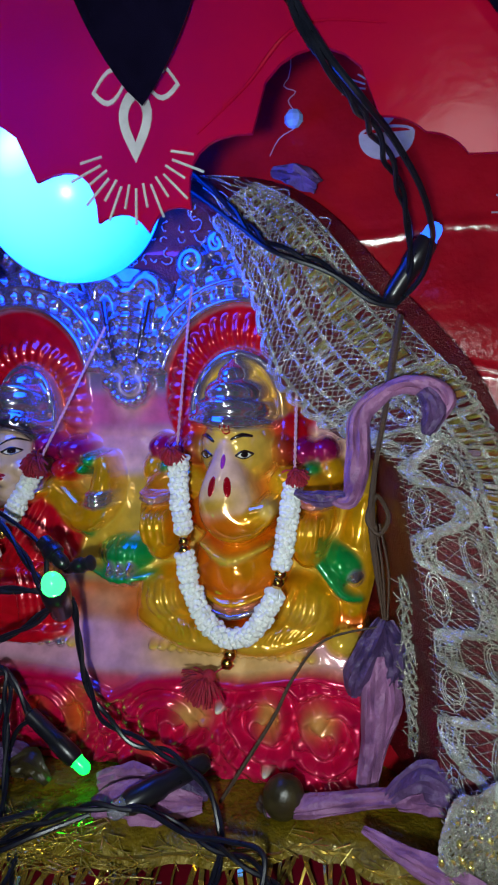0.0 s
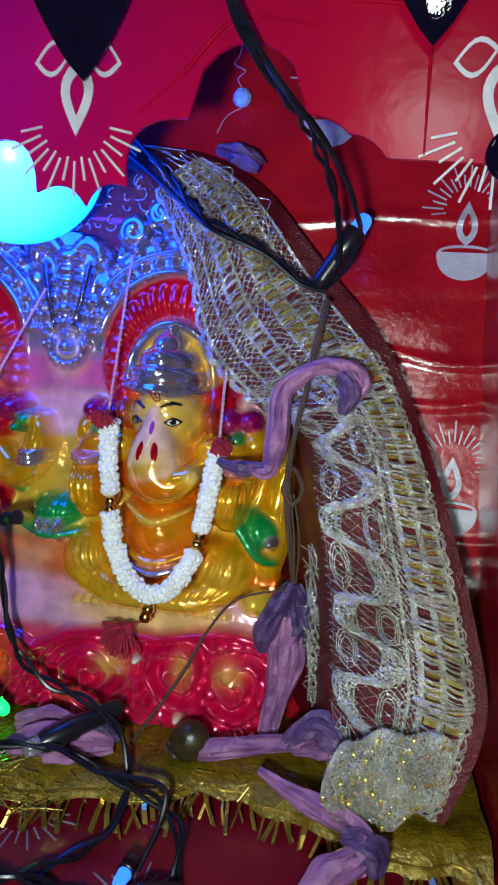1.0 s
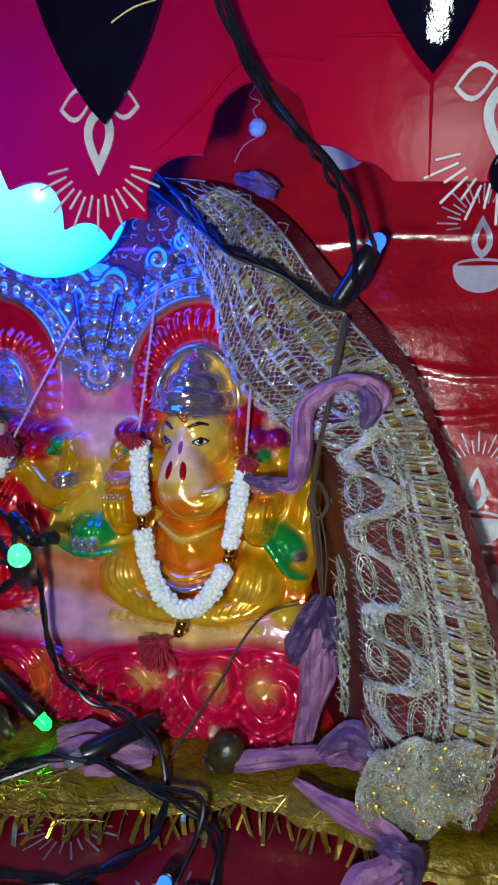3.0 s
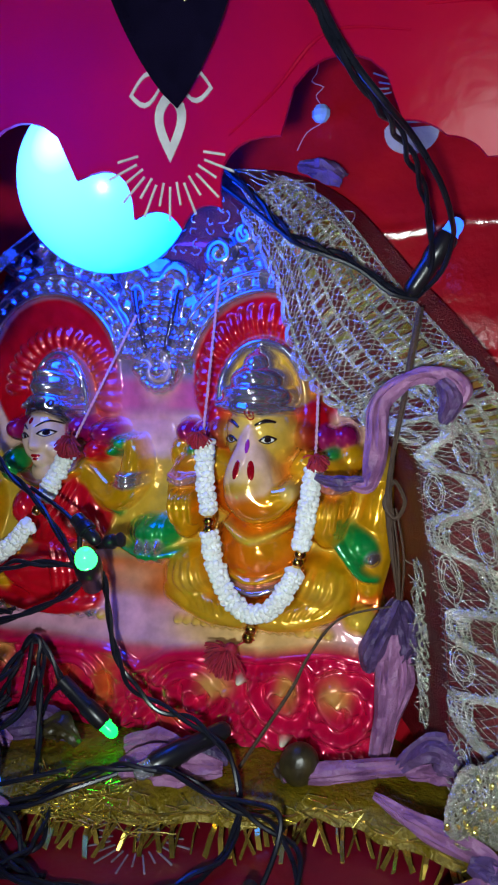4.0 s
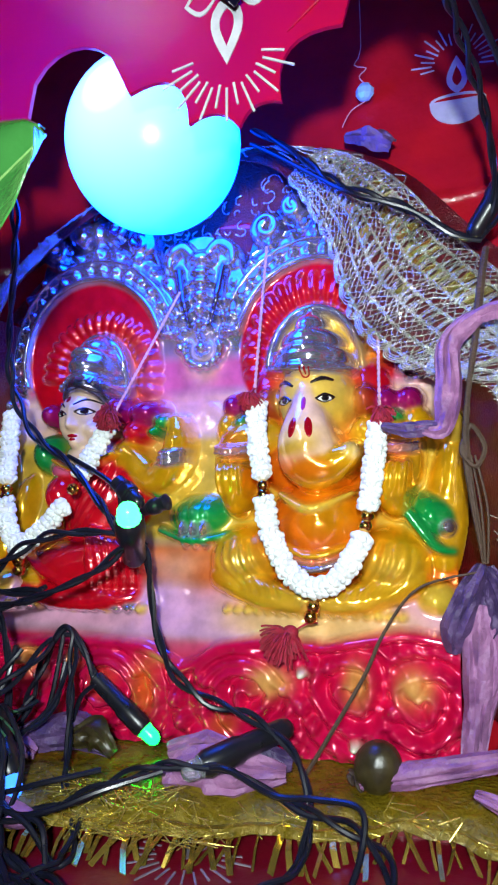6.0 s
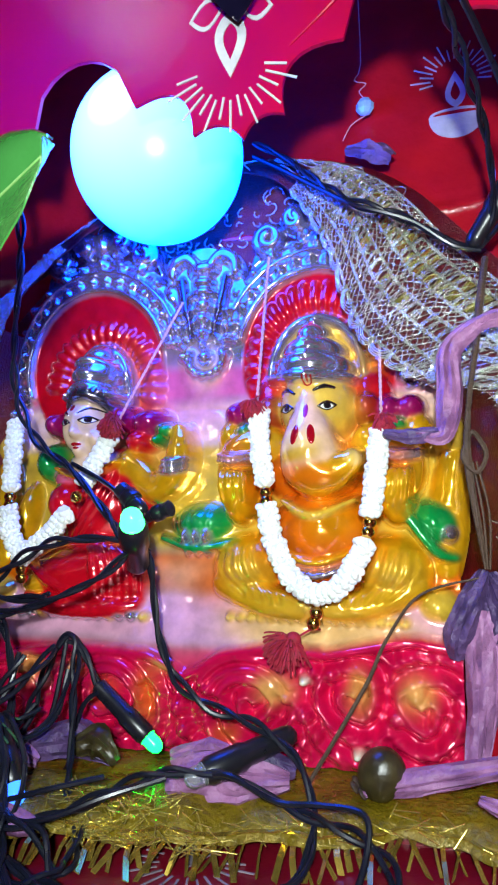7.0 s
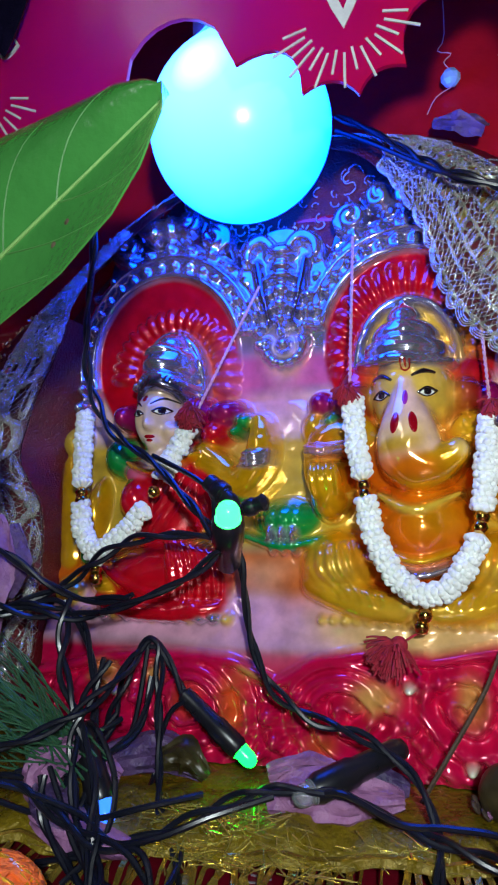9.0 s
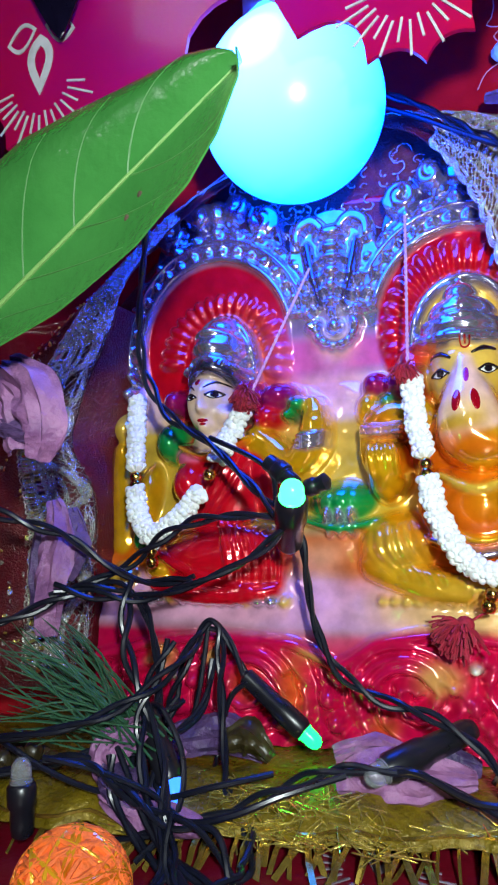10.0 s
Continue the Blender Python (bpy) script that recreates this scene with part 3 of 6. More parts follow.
    for sg in (1, -1):
        L([(-96.2 + sg * 3, 157, 17.5, 1.8), (-96.2 + sg * 7, 160, 17.8, 2.4), (-96.2 + sg * 11.5, 157.5, 17.6, 2.6), (-96.2 + sg * 12, 153, 17, 1.8)], "silver")
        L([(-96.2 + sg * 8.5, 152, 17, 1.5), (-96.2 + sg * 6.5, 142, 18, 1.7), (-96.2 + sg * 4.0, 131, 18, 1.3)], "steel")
        for i in range(4):
            M(-96.2 + sg * (9.5 - 0.6 * i), 139 - 5.2 * i, 2.2, 2.2, 14, 4.6, "silver", 0.4)
    for a in range(-20, 201, 24):
        M(-95.4 + 6.6 * math.cos(radians(a)), 122.5 - 6.0 * math.sin(radians(a)), 2.3, 2.3, 14, 4.2, "silver", 0.4, 0, 0.7)
    M(-95.4, 122.6, 3.4, 3.2, 14, 6, "silver", 0.4)

    def curl(cx, cz, r, sg):
        L([(cx + sg * r * (1 - 0.72 * t) * math.cos(t * 8.8 - 1.2), cz + r * (1 - 0.72 * t) * math.sin(t * 8.8 - 1.2), 13.6 + 2.0 * t, 1.9) for t in np.linspace(0, 1, 12)], "silver", 0.4)

    for cx in (-139.0, -55.0):
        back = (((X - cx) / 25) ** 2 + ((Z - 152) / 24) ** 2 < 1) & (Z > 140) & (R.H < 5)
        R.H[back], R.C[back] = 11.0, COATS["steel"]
        for sg in (1, -1):
            curl(cx + sg * 17.5, 165.0, 5.0, sg)
            curl(cx + sg * 8.0, 171.0, 4.6, -sg)
        M(cx, 171, 4, 6, 8, 7, "silver")
    # side posts
    for x, sg in ((-170.5, -1), (-13.0, 1)):
        M(x, 112, 2.6, 3.0, 14, 7, "silver")
        M(x, 105, 3.4, 3.6, 14, 9, "silver")
        M(x, 92.0, 5.6, 7.4, 14, 13, "yellow")
        L([(x + sg * 0.5, 84, 25, 4.5), (x - sg * 1.0, 74, 27, 6.0), (x - sg * 1.5, 62, 28, 6.2), (x - sg * 2.5, 52, 30, 5.0)], "gold")
        M(x - sg * 5, 41, 8, 7, 20, 16, "yellow")
    # carved plinth: rolled scrolls round four centres, beads and splashes
    front = (X > -171.5) & (X < -11.5) & (Z < 40)
    top = np.interp(X, [-172, -162, -148, -128, -106, -92.4, -80.6, -66, -49, -26, -11], [18, 20, 24, 26, 25, 19, 26.5, 29, 28, 33, 31])
    body = np.clip((top - Z) / 3.0, 0, 1)
    carve = np.zeros_like(X)
    near = np.full(X.shape, 9e9)
    for cx, cz, sg in ((-152, 9, -1), (-119, 11, -1), (-72, 12, 1), (-42, 16, 1), (-22, 14, -1)):
        r, th = np.hypot(X - cx, Z - cz), np.arctan2(Z - cz, (X - cx) * sg)
        h = (0.5 + 0.5 * np.cos(2 * math.pi * r / 6.6 - th + 0.5 * np.sin(3 * th + cx))) ** 0.7 * np.clip(1.25 - r / 24, 0.2, 1)
        carve = np.where(r < near, h, carve)
        near = np.minimum(r, near)
    R.H = np.where(front, np.maximum(R.H * (1 - body) + (36.6 + 5.4 * carve + 0.8 * np.sin(X * 0.9 + 2 * np.sin(Z * 0.5)) * np.sin(Z * 0.8 + X * 0.3)) * body, R.H - 3), R.H)
    s = (np.clip((top - Z) / 1.2 + 0.5, 0, 1) * front)[..., None]
    R.C[:] = R.C * (1 - s) + np.array(COATS["rose"]) * s
    plinth = front & (Z < top)
    for cx, cz, r in ((-95.5, 9.5, 3.3), (-93.5, 3.0, 3.0), (-98.0, -1.0, 2.6), (-89.0, -1.2, 2.8), (-85.5, 15.5, 2.6), (-66, 17.5, 4.0), (-61, 14.5, 2.4), (-56, 10, 3.2), (-52.5, 5, 2.8), (-59, 4.5, 2.5), (-48, 22, 3.0),
                      (-53, 22.5, 2.2), (-24.5, 18.0, 4.0), (-30, 11, 3.0), (-110, 2, 2.8), (-128, 3, 3.0), (-137, 12, 3.0), (-142, 4, 3.0), (-133, 19, 2.4), (-160, 14, 3.0), (-164, 5, 3.2), (-35, 3.5, 2.8)):
        M(cx, cz, r, r * rnd_i.uniform(0.8, 1.2), 37, 5.2, "rose", 1.0, rnd_i.uniform(0, 90))
    L([(x, float(np.interp(x, [-172, -162, -148, -128, -106, -92.4, -80.6, -66, -49, -26, -11], [18, 20, 24, 26, 25, 19, 26.5, 29, 28, 33, 31])) - 0.6, 41.2, 1.7) for x in np.linspace(-170, -12.5, 40)], "rose", 0.6)
    for x in (-74, -119):
        for q in range(3):
            L([(x + (9 + 3.4 * q) * math.cos(a), 11 + (8.2 + 3.0 * q) * math.sin(a), 42.0 - 0.5 * q, 1.35) for a in np.linspace(0.5, 2.7, 9)], "rose", 0.6)
    for x, z, a, b in ((-65, 17, 6, 4.5), (-40, 18, 3.6, 6), (-106, 12, 4, 9), (-100, 22, 4, 3), (-148, 18, 4, 5), (-24, 18, 5, 5), (-80, 3, 4, 3), (-130, 20, 3, 3), (-120, 12, 4, 4)):
        R.spray(x, z, a, b, "orange" if z < 17 else "cream", 0.65, 1.6, plinth.astype(float))
    for x, z in ((-55.5, 20.0), (-142, 14.0), (-40.5, 1.0)):
        M(x, z, 1.7, 1.5, 40, 4.0, "chip", 0.2, 20, 0.2)

    # robed figure
    M(-132.5, 71, 18.5, 23, 16, 17, "red", 1.5)
    M(-131, 47, 27.5, 12.5, 20, 19, "red", 2.0)
    M(-117, 72, 8.5, 17, 18, 12, "red", 1.5, 12)
    for k in range(7):
        L([(-129 + 2.6 * k, 60 - 0.8 * k, 37.5 - 0.5 * k, 1.2), (-125.5 + 2.5 * k, 48, 40.2 - 0.7 * k, 1.8), (-127 + 2.6 * k, 37.5, 37 - 0.6 * k, 1.3)], "red", 0.8)
    for k in range(4):
        L([(-155 + 4 * k, 52 - 2 * k, 33 + k, 1.0), (-144 + 4 * k, 46 - 2 * k, 38.5, 1.6), (-131 + 4 * k, 42.5 - k, 39, 1.0)], "red", 0.8)
    for k in range(4):
        R.groove([(-121 - 3.2 * k, 86, 0), (-125 - 3.4 * k, 74, 0), (-134 - 3 * k, 61, 0)], 0.8, 0.9)
    for i in range(13):
        M(-158 + 4.1 * i, 35.4, 2.2, 1.9, 34, 4.5, "silver" if i % 3 else "cream", 0.4)
    L([(-152, 40, 37, 2.6), (-140, 37.5, 40, 3.0), (-122, 37.2, 40, 2.8), (-112, 39, 37, 2)], "red")
    M(-159, 66, 5.5, 14, 18, 13, "gold")
    M(-160, 54, 4.5, 6.5, 20, 13, "green")
    M(-151, 86, 6.5, 8, 18, 13, "green")
    M(-151, 44, 9, 5.5, 20, 16, "gold")
    M(-133, 85, 9.5, 6.5, 24, 9.5, "face")
    M(-141, 80, 8, 6.0, 22, 10, "pink")
    M(-141.2, 71.5, 6.8, 8.4, 26, 11.5, "red", 0.8)
    L([(-145, 84, 33, 1.0), (-134, 80.5, 36, 1.2), (-122, 86, 32, 1.0)], "gold", 0.5)
    M(-133.4, 97.6, 8.7, 12.6, 20, 15.5, "face", 0.8, lean=0.75, p=0.42)
    M(-134.0, 90.0, 4.6, 4.2, 25, 10.5, "face", 1.6, lean=0.6)
    L([(-135.6, 102, 36.4, 0.9), (-135.4, 97.5, 37.8, 1.1), (-135.0, 95.0, 39.0, 1.4)], "face", 1.0)
    M(-129.8, 93.5, 3.6, 3.6, 28, 6.0, "face", 2.0)
    M(-134.8, 116.5, 10.8, 9.6, 17, 15.5, "silver", 0.8, p=0.7)
    M(-133.6, 123.5, 6.0, 5.4, 16, 12, "silver", 0.8)
    for k in range(3):
        L([(-144.6 + 1.2 * k, 110 + 4.6 * k, 24, 1.1), (-140, 112 + 4.7 * k, 31.5 - 1.5 * k, 1.3), (-135, 112.5 + 4.8 * k, 33.8 - 1.2 * k, 1.4), (-129, 111.5 + 4.6 * k, 30.5 - 1.5 * k, 1.3), (-125 - 1.2 * k, 109.5 + 4.4 * k, 24, 1.1)], "silver", 0.5)
    L([(-143.2, 102, 25, 1.6), (-141.0, 106.8, 30.5, 2.4), (-134.6, 109.6, 34.5, 2.6), (-128.4, 107.2, 31, 2.4), (-125.4, 102, 25, 1.6)], "steel", 0.6)
    for i in range(9):
        a = radians(20 + 140 * i / 8)
        M(-134.8 + 10.4 * math.cos(a), 107.5 + 3.6 * math.sin(a), 1.4, 1.6, 24, 3 + 8 * math.sin(a), "silver", 0.3)
    for x, z, rx, rz, c in ((-124.2, 101, 5.5, 5.5, "magenta"), (-150, 100, 5.0, 5.2, "magenta"), (-113.5, 99.5, 7.2, 5.4, "magenta"), (-117, 93, 6.5, 5, "red"), (-106.2, 96.2, 4.6, 3.4, "green"), (-109.5, 93.0, 3.0, 2.5, "green")):
        M(x, z, rx, rz, 18, 11, c, 0.8)
    L([(-120, 85, 28, 6.0), (-109, 77, 31, 5.6), (-101.8, 82, 33, 5.0), (-100.5, 90, 31, 4.4), (-101.5, 96, 28, 3.0)], "gold", 1.0)
    for k in range(3):
        L([(-106.5, 82.2 + 1.8 * k, 31.5, 0.7), (-101.5, 81.6 + 1.8 * k, 34.4, 0.8), (-96.8, 82.4 + 1.8 * k, 31.5, 0.7)], "silver", 0.2)
    for k in range(3):
        R.groove([(-103 + 1.6 * k, 97, 0), (-102.4 + 1.5 * k, 91, 0)], 0.35, 0.9)

    # elephant-headed figure
    M(-53, 81, 21, 13, 16, 17, "orange", 1.5)
    M(-52.5, 61.5, 17.5, 16, 20, 21.5, "orange", 1.2)
    # the belly's highlight, put into the coat as gold
    R.spray(-46, 66, 9, 7, "gold", 0.6)
    for cx, sg in ((-76.0, -1), (-30.5, 1)):
        M(cx, 51, 13.5, 12, 18, 21, "gold", 1.5, -14 * sg)
        L([(cx + sg * 6, 46, 36, 5), (cx - sg * 8, 41.5, 40, 5), (cx - sg * 19, 40.5, 40.5, 4.2)], "gold", 1.5)
        for k in range(5):
            R.groove([(cx - sg * (13 - 3.0 * k), 42 + 0.4 * k, 0), (cx - sg * (8 - 3.4 * k), 50, 0), (cx - sg * (5 - 2.8 * k), 58 - 0.6 * k, 0)], 0.8, 1.3)
        for k in range(4):
            M(cx - sg * (21 + 1.7 * k), 40.0 + 0.5 * k, 1.1, 1.6, 36, 5.4, "cream", 0.3)
    M(-53, 40.5, 27, 4.4, 24, 14.5, "gold", 1.5)
    for i in range(17):
        M(-80 + 3.3 * i, 36.4, 1.7, 1.5, 34, 3.6, "cream", 0.3)
    L([(-66, 54, 38, 1.3), (-52.5, 49.8, 42, 1.7), (-39, 54, 38, 1.3)], "silver", 0.4)
    L([(-64, 57, 38.5, 1.0), (-52.5, 53.5, 42, 1.2), (-41, 57, 38.5, 1.0)], "gold", 0.4)
    L([(-63, 72, 37, 1.2), (-53, 67.5, 41.8, 1.5), (-41, 72, 37, 1.2)], "yellow", 0.6)
    for sg in (1, -1):
        x = -53.5
        L([(x + sg * 16, 90, 30, 6.0), (x + sg * 25.5, 88, 31, 6.2), (x + sg * 27.5, 79, 34, 5.4), (x + sg * 24, 72, 37, 5.0)], "gold", 1.0)
        M(x + sg * 24, 73, 6.4, 9.4, 26, 14.5, "gold", 0.8, 6 * sg)
        for k in range(4):
            L([(x + sg * (20.2 + 2.4 * k), 72, 40.2, 1.1), (x + sg * (20.6 + 2.5 * k), 77, 41.2, 1.35), (x + sg * (21.4 + 2.3 * k), 81, 39, 1.0)], "gold", 0.4)
        for k in range(2):
            L([(x + sg * 20, 85 + 1.9 * k, 33, 0.8), (x + sg * 26, 84 + 1.9 * k, 37.5, 0.9), (x + sg * 32, 85 + 1.9 * k, 33, 0.8)], "silver", 0.2)
        M(x + sg * 15.5, 103, 8, 11, 16, 9, "red", 1.0, -14 * sg)
        M(x + sg * 15.2, 101, 5.6, 6.4, 18, 12, "crimson", 0.6)
        M(x + sg * 21.5, 100.5, 5.0, 5.4, 18, 10, "magenta", 0.6)
        M(x + sg * 28.5, 101, 5.2, 5.0, 16, 10, "magenta", 0.6)
        M(x + sg * 24.5, 94.6, 4.2, 4.0, 18, 11, "green", 0.6)
        M(x + sg * 30.5, 93.5, 5.2, 6.5, 16, 10, "gold", 0.8)
    M(-53.6, 101.5, 12.8, 13.5, 18, 19.5, "cream", 1.0, p=0.36)
    R.spray(-46, 98, 6, 9, "yellow", 0.8)
    R.spray(-63, 103, 4, 7, "yellow", 0.6)
    L([(-54.4, 103, 38.0, 3.0), (-54.6, 97.5, 40.0, 4.6), (-54.4, 92, 42.6, 7.4), (-54.2, 87, 44.8, 9.2), (-53.6, 83.0, 45.5, 9.6)], "pale", 1.2)
    L([(-54.0, 84.5, 45.6, 9.2), (-52, 80.5, 45.5, 8.4), (-47, 80, 44.5, 6.2), (-42.0, 82.5, 43.5, 4.4)], "gold", 1.6)
    R.spray(-55, 79, 11, 4.2, "orange", 0.85, 2)
    M(-41.0, 83.5, 3.9, 4.4, 36, 8.0, "cream", 0.8)
    R.spray(-54.5, 88, 8, 4.5, "cream", 0.7)
    R.groove([(-45.8, 96, 0), (-44.2, 90, 0), (-43.5, 87, 0)], 0.5, 1.0)
    R.groove([(-62.5, 77.5, 0), (-55, 72.8, 0), (-46, 74.0, 0)], 0.8, 1.0)
    # orange paints in the shade beside belly and arms; yellow tints knees and lap
    for x, z, a, b, c in ((-67, 57, 5, 7, "orange"), (-39, 57, 5, 7, "orange"), (-80, 88, 5, 5, "orange"), (-28, 86, 5, 5, "orange"), (-76, 50, 8, 5, "yellow"), (-31, 50, 8, 5, "yellow"), (-70, 79, 4, 5, "orange"), (-88, 46, 7, 6, "orange"), (-52, 40, 18, 3, "yellow")):
        R.spray(x, z, a, b, c, 0.75)
    # crown tiers
    M(-55.2, 114, 13.6, 6.8, 18, 20, "silver", 0.8)
    M(-55.3, 119.5, 11.0, 7.0, 16, 19, "silver", 0.6)
    M(-55.5, 125, 6.4, 6.2, 14, 17, "silver", 0.6)
    M(-55.6, 129, 2.6, 3.4, 14, 12, "silver", 0.6)
    L([(-68.4, 111.5, 30, 1.6), (-55.2, 110.2, 39.6, 1.9), (-42, 110.5, 30, 1.6)], "silver", 0.3)
    L([(-66.5, 116.5, 29, 1.0), (-55.2, 116.8, 37.8, 1.4), (-44, 116, 29, 1.0)], "silver", 0.3)
    L([(-62.5, 122.5, 27, 0.9), (-55.4, 122.2, 34.5, 1.2), (-48.5, 122, 27, 0.9)], "silver", 0.3)
    # bolsters
    M(-92.5, 64.5, 12.8, 7.8, 16, 17.5, "green", 0.8, 3)
    M(-108.5, 75, 3.6, 7.0, 18, 12, "green", 0.8, 20)
    L([(-105.5, 60, 30, 1.2), (-92.5, 57.0, 35, 1.6), (-80, 59.5, 30, 1.2)], "green", 0.4)
    M(-19.0, 65, 9.6, 8.2, 16, 17, "green", 0.8, -20)
    L([(-33, 74, 30, 1.4), (-26, 67, 34, 2.0), (-18, 57, 34, 2.0), (-12.5, 55, 30, 1.2)], "green", 0.5)
    for x in (-96, -92.5, -89):
        M(x, 60.5, 1.5, 3.4, 28, 8.0, "silver", 0.3)
        M(x, 55.4, 1.2, 1.4, 28, 5.5, "silver", 0.3)
    M(-14.5, 62, 2.8, 3.0, 24, 10, "silver", 0.3)
    for k in range(3):
        R.groove([(-101 + 6 * k, 70, 0), (-99 + 5 * k, 62, 0)], 0.7, 0.8)
    # soften, hand-modelled unevenness, sides
    M0 = R.H > 0
    for _ in range(3):
        P = np.pad(np.where(M0, R.H, 0), 1, mode="edge")
        W = np.pad(M0.astype(float), 1, mode="edge")
        num = sum(P[a:a + X.shape[0], b:b + X.shape[1]] for a in range(3) for b in range(3))
        den = sum(W[a:a + X.shape[0], b:b + X.shape[1]] for a in range(3) for b in range(3))
        R.H = np.where(M0, num / np.maximum(den, 1), R.H)
        Q = np.pad(R.C, ((1, 1), (1, 1), (0, 0)), mode="edge")
        R.C = sum(Q[a:a + X.shape[0], b:b + X.shape[1]] for a in range(3) for b in range(3)) / 9
    R.H += 0.16 * np.sin(X * 0.55 + 1.3 * np.sin(Z * 0.31)) * np.sin(Z * 0.47 + np.sin(X * 0.29))
    D = np.pad(M0, 1)
    M2 = np.logical_or.reduce([D[a:a + X.shape[0], b:b + X.shape[1]] for a in range(3) for b in range(3)])
    R.H[M2 & ~M0] = 4.0

    # painted marks laid on the faces
    s = Shape()

    def stroke(pts, r, coat, lift=0.0002):
        s.tube([(x * 0.001, R.at(x, z) - lift, z * 0.001) for x, z in [(float(p[0]), float(p[1])) for p in spline_rows([(x, z) for x, z in pts], 5)]], r, coat, 6, 1, flat=1.0)

    def dab(x, z, rx, rz, coat, turn=0, lift=0.0):
        c, q, n, rings = math.cos(radians(turn)), math.sin(radians(turn)), 16, 4
        vs, fs = [], []
        for k in range(rings + 1):
            f = max(k / rings, 0.02)
            for i in range(n):
                u, v = rx * f * math.cos(2 * math.pi * i / n), rz * f * math.sin(2 * math.pi * i / n)
                px, pz = x + u * c + v * q, z - u * q + v * c
                vs.append((px * 0.001, R.at(px, pz) - (0.00016 if k < rings else -0.0002) - lift, pz * 0.001))
        for k in range(rings):
            for i in range(n):
                fs.append((k * n + i, k * n + (i + 1) % n, (k + 1) * n + (i + 1) % n, (k + 1) * n + i))
        s.add(vs, fs, coat)

    for x, z, k, sg in ((-61.6, 100.2, 1.0, -1), (-48.6, 100.4, 1.0, 1), (-138.4, 98.9, 0.8, -1), (-131.6, 99.8, 0.95, 1)):
        dab(x, z, 2.3 * k, 1.15 * k, "white", 8 * sg)
        dab(x + 0.1, z + 0.1, 1.3 * k, 1.1 * k, "black", 0, 0.00012)
        stroke([(x - 2.5 * k, z - 0.2), (x, z + 1.35 * k), (x + 2.7 * k, z + 0.3 * sg)], 0.00038 * k, "black", 0.0003)
        stroke([(x - 2.3 * k, z - 0.3), (x, z - 1.15 * k), (x + 2.4 * k, z)], 0.0002, "black", 0.0003)
    for pts in ([(-64.6, 105.8), (-61.5, 106.2), (-58.4, 104.4)], [(-52.8, 105.2), (-49.5, 106.6), (-46.4, 106.2)]):
        stroke(pts, [0.0003, 0.0008, 0.0004], "black")
    for pts in ([(-141.0, 101.6), (-139.0, 102.6), (-137.2, 101.2)], [(-134.6, 102.2), (-131.5, 104.2), (-127.6, 103.0)]):
        stroke(pts, [0.0002, 0.00045, 0.0002], "black")
    dab(-54.4, 98.6, 0.9, 2.6, "purple")
    for sg in (1, -1):
        dab(-54.7 + 2.5 * sg, 91.2, 1.35, 3.6, "crimson", -9 * sg)
    stroke([(-55.6, 110.0), (-55.5, 107.8), (-54.4, 107.0), (-53.2, 107.8), (-53.0, 109.8)], 0.00028, "crimson")
    dab(-54.3, 109.0, 0.4, 1.3, "crimson")
    dab(-137.0, 104.2, 1.0, 1.4, "crimson")
    dab(-135.2, 91.6, 2.0, 0.75, "crimson")
    dab(-135.0, 90.4, 1.3, 0.6, "crimson")
    slab = [(-0.1705, -0.004), (-0.1705, 0.118)] + arc(-0.1385, 0.1205, 0.0325, 0.0375, 176, 40, 16) + [(-0.104, 0.152), (-0.0965, 0.1535), (-0.089, 0.152)] + arc(-0.0550, 0.120, 0.0335, 0.0380, 140, 4, 16) + [(-0.0135, 0.112), (-0.0120, -0.004)]
    s.prism(slab, 0.2340, 0.2368, "steel")

    # one mesh: relief, marks and backing
    idx = -np.ones(X.shape, int)
    idx[M2] = np.arange(M2.sum())
    q = M2[:-1, :-1] & M2[1:, :-1] & M2[:-1, 1:] & M2[1:, 1:]
    quads = np.stack([idx[:-1, :-1][q], idx[:-1, 1:][q], idx[1:, 1:][q], idx[1:, :-1][q]], 1)
    co = np.stack([X[M2] * 0.001, 0.240 - R.H[M2] * 0.001, Z[M2] * 0.001], 1)
    n = len(co)
    paint = np.zeros((len(s.v), 4))
    for f, mi in zip(s.f, s.m):
        for i in f:
            paint[i] = COATS[s.mats[mi]]
    me = bpy.data.meshes.new("idol_statue")
    me.from_pydata(np.vstack([co, np.array([tuple(p) for p in s.v])]).tolist(), [], quads.tolist() + [tuple(i + n for i in f) for f in s.f])
    me.materials.append(LACQUER)
    attr = me.color_attributes.new("paint", "FLOAT_COLOR", "POINT")
    attr.data.foreach_set("color", np.vstack([R.C[M2], paint]).astype(np.float32).ravel())
    me.polygons.foreach_set("use_smooth", [True] * len(me.polygons))
    me.update()
    return tagged(new("idol_statue", me), "glossy painted clay idol pair with silver arches on red plinth", "statue")


idol()


# ---- frosted globe lamp ----
lamp = empty("globe_lamp", (-0.0987, 0.190, 0.1803), label="glowing cyan-blue frosted globe bulb hanging behind the card arch", category="lamp")
s = Shape().ball((0, 0, 0), 0.0269, GLOBE, nu=48, nv=32)
g = s.make("globe")
g.parent = lamp
s = Shape().lathe([(0.0135, 0.0), (0.0135, 0.012), (0.0115, 0.014), (0.0115, 0.028), (0.004, 0.03)], (-0.0995, 0.190, 0.2060), (0, 0, 1), BULBBASE)
s.make("bulb_base", lamp)
s = Shape().tube([(-0.0995, 0.190, 0.2350), (-0.0990, 0.192, 0.27), (-0.1010, 0.195, 0.3446)], 0.0016, WIRE)
s.make("cord", lamp)


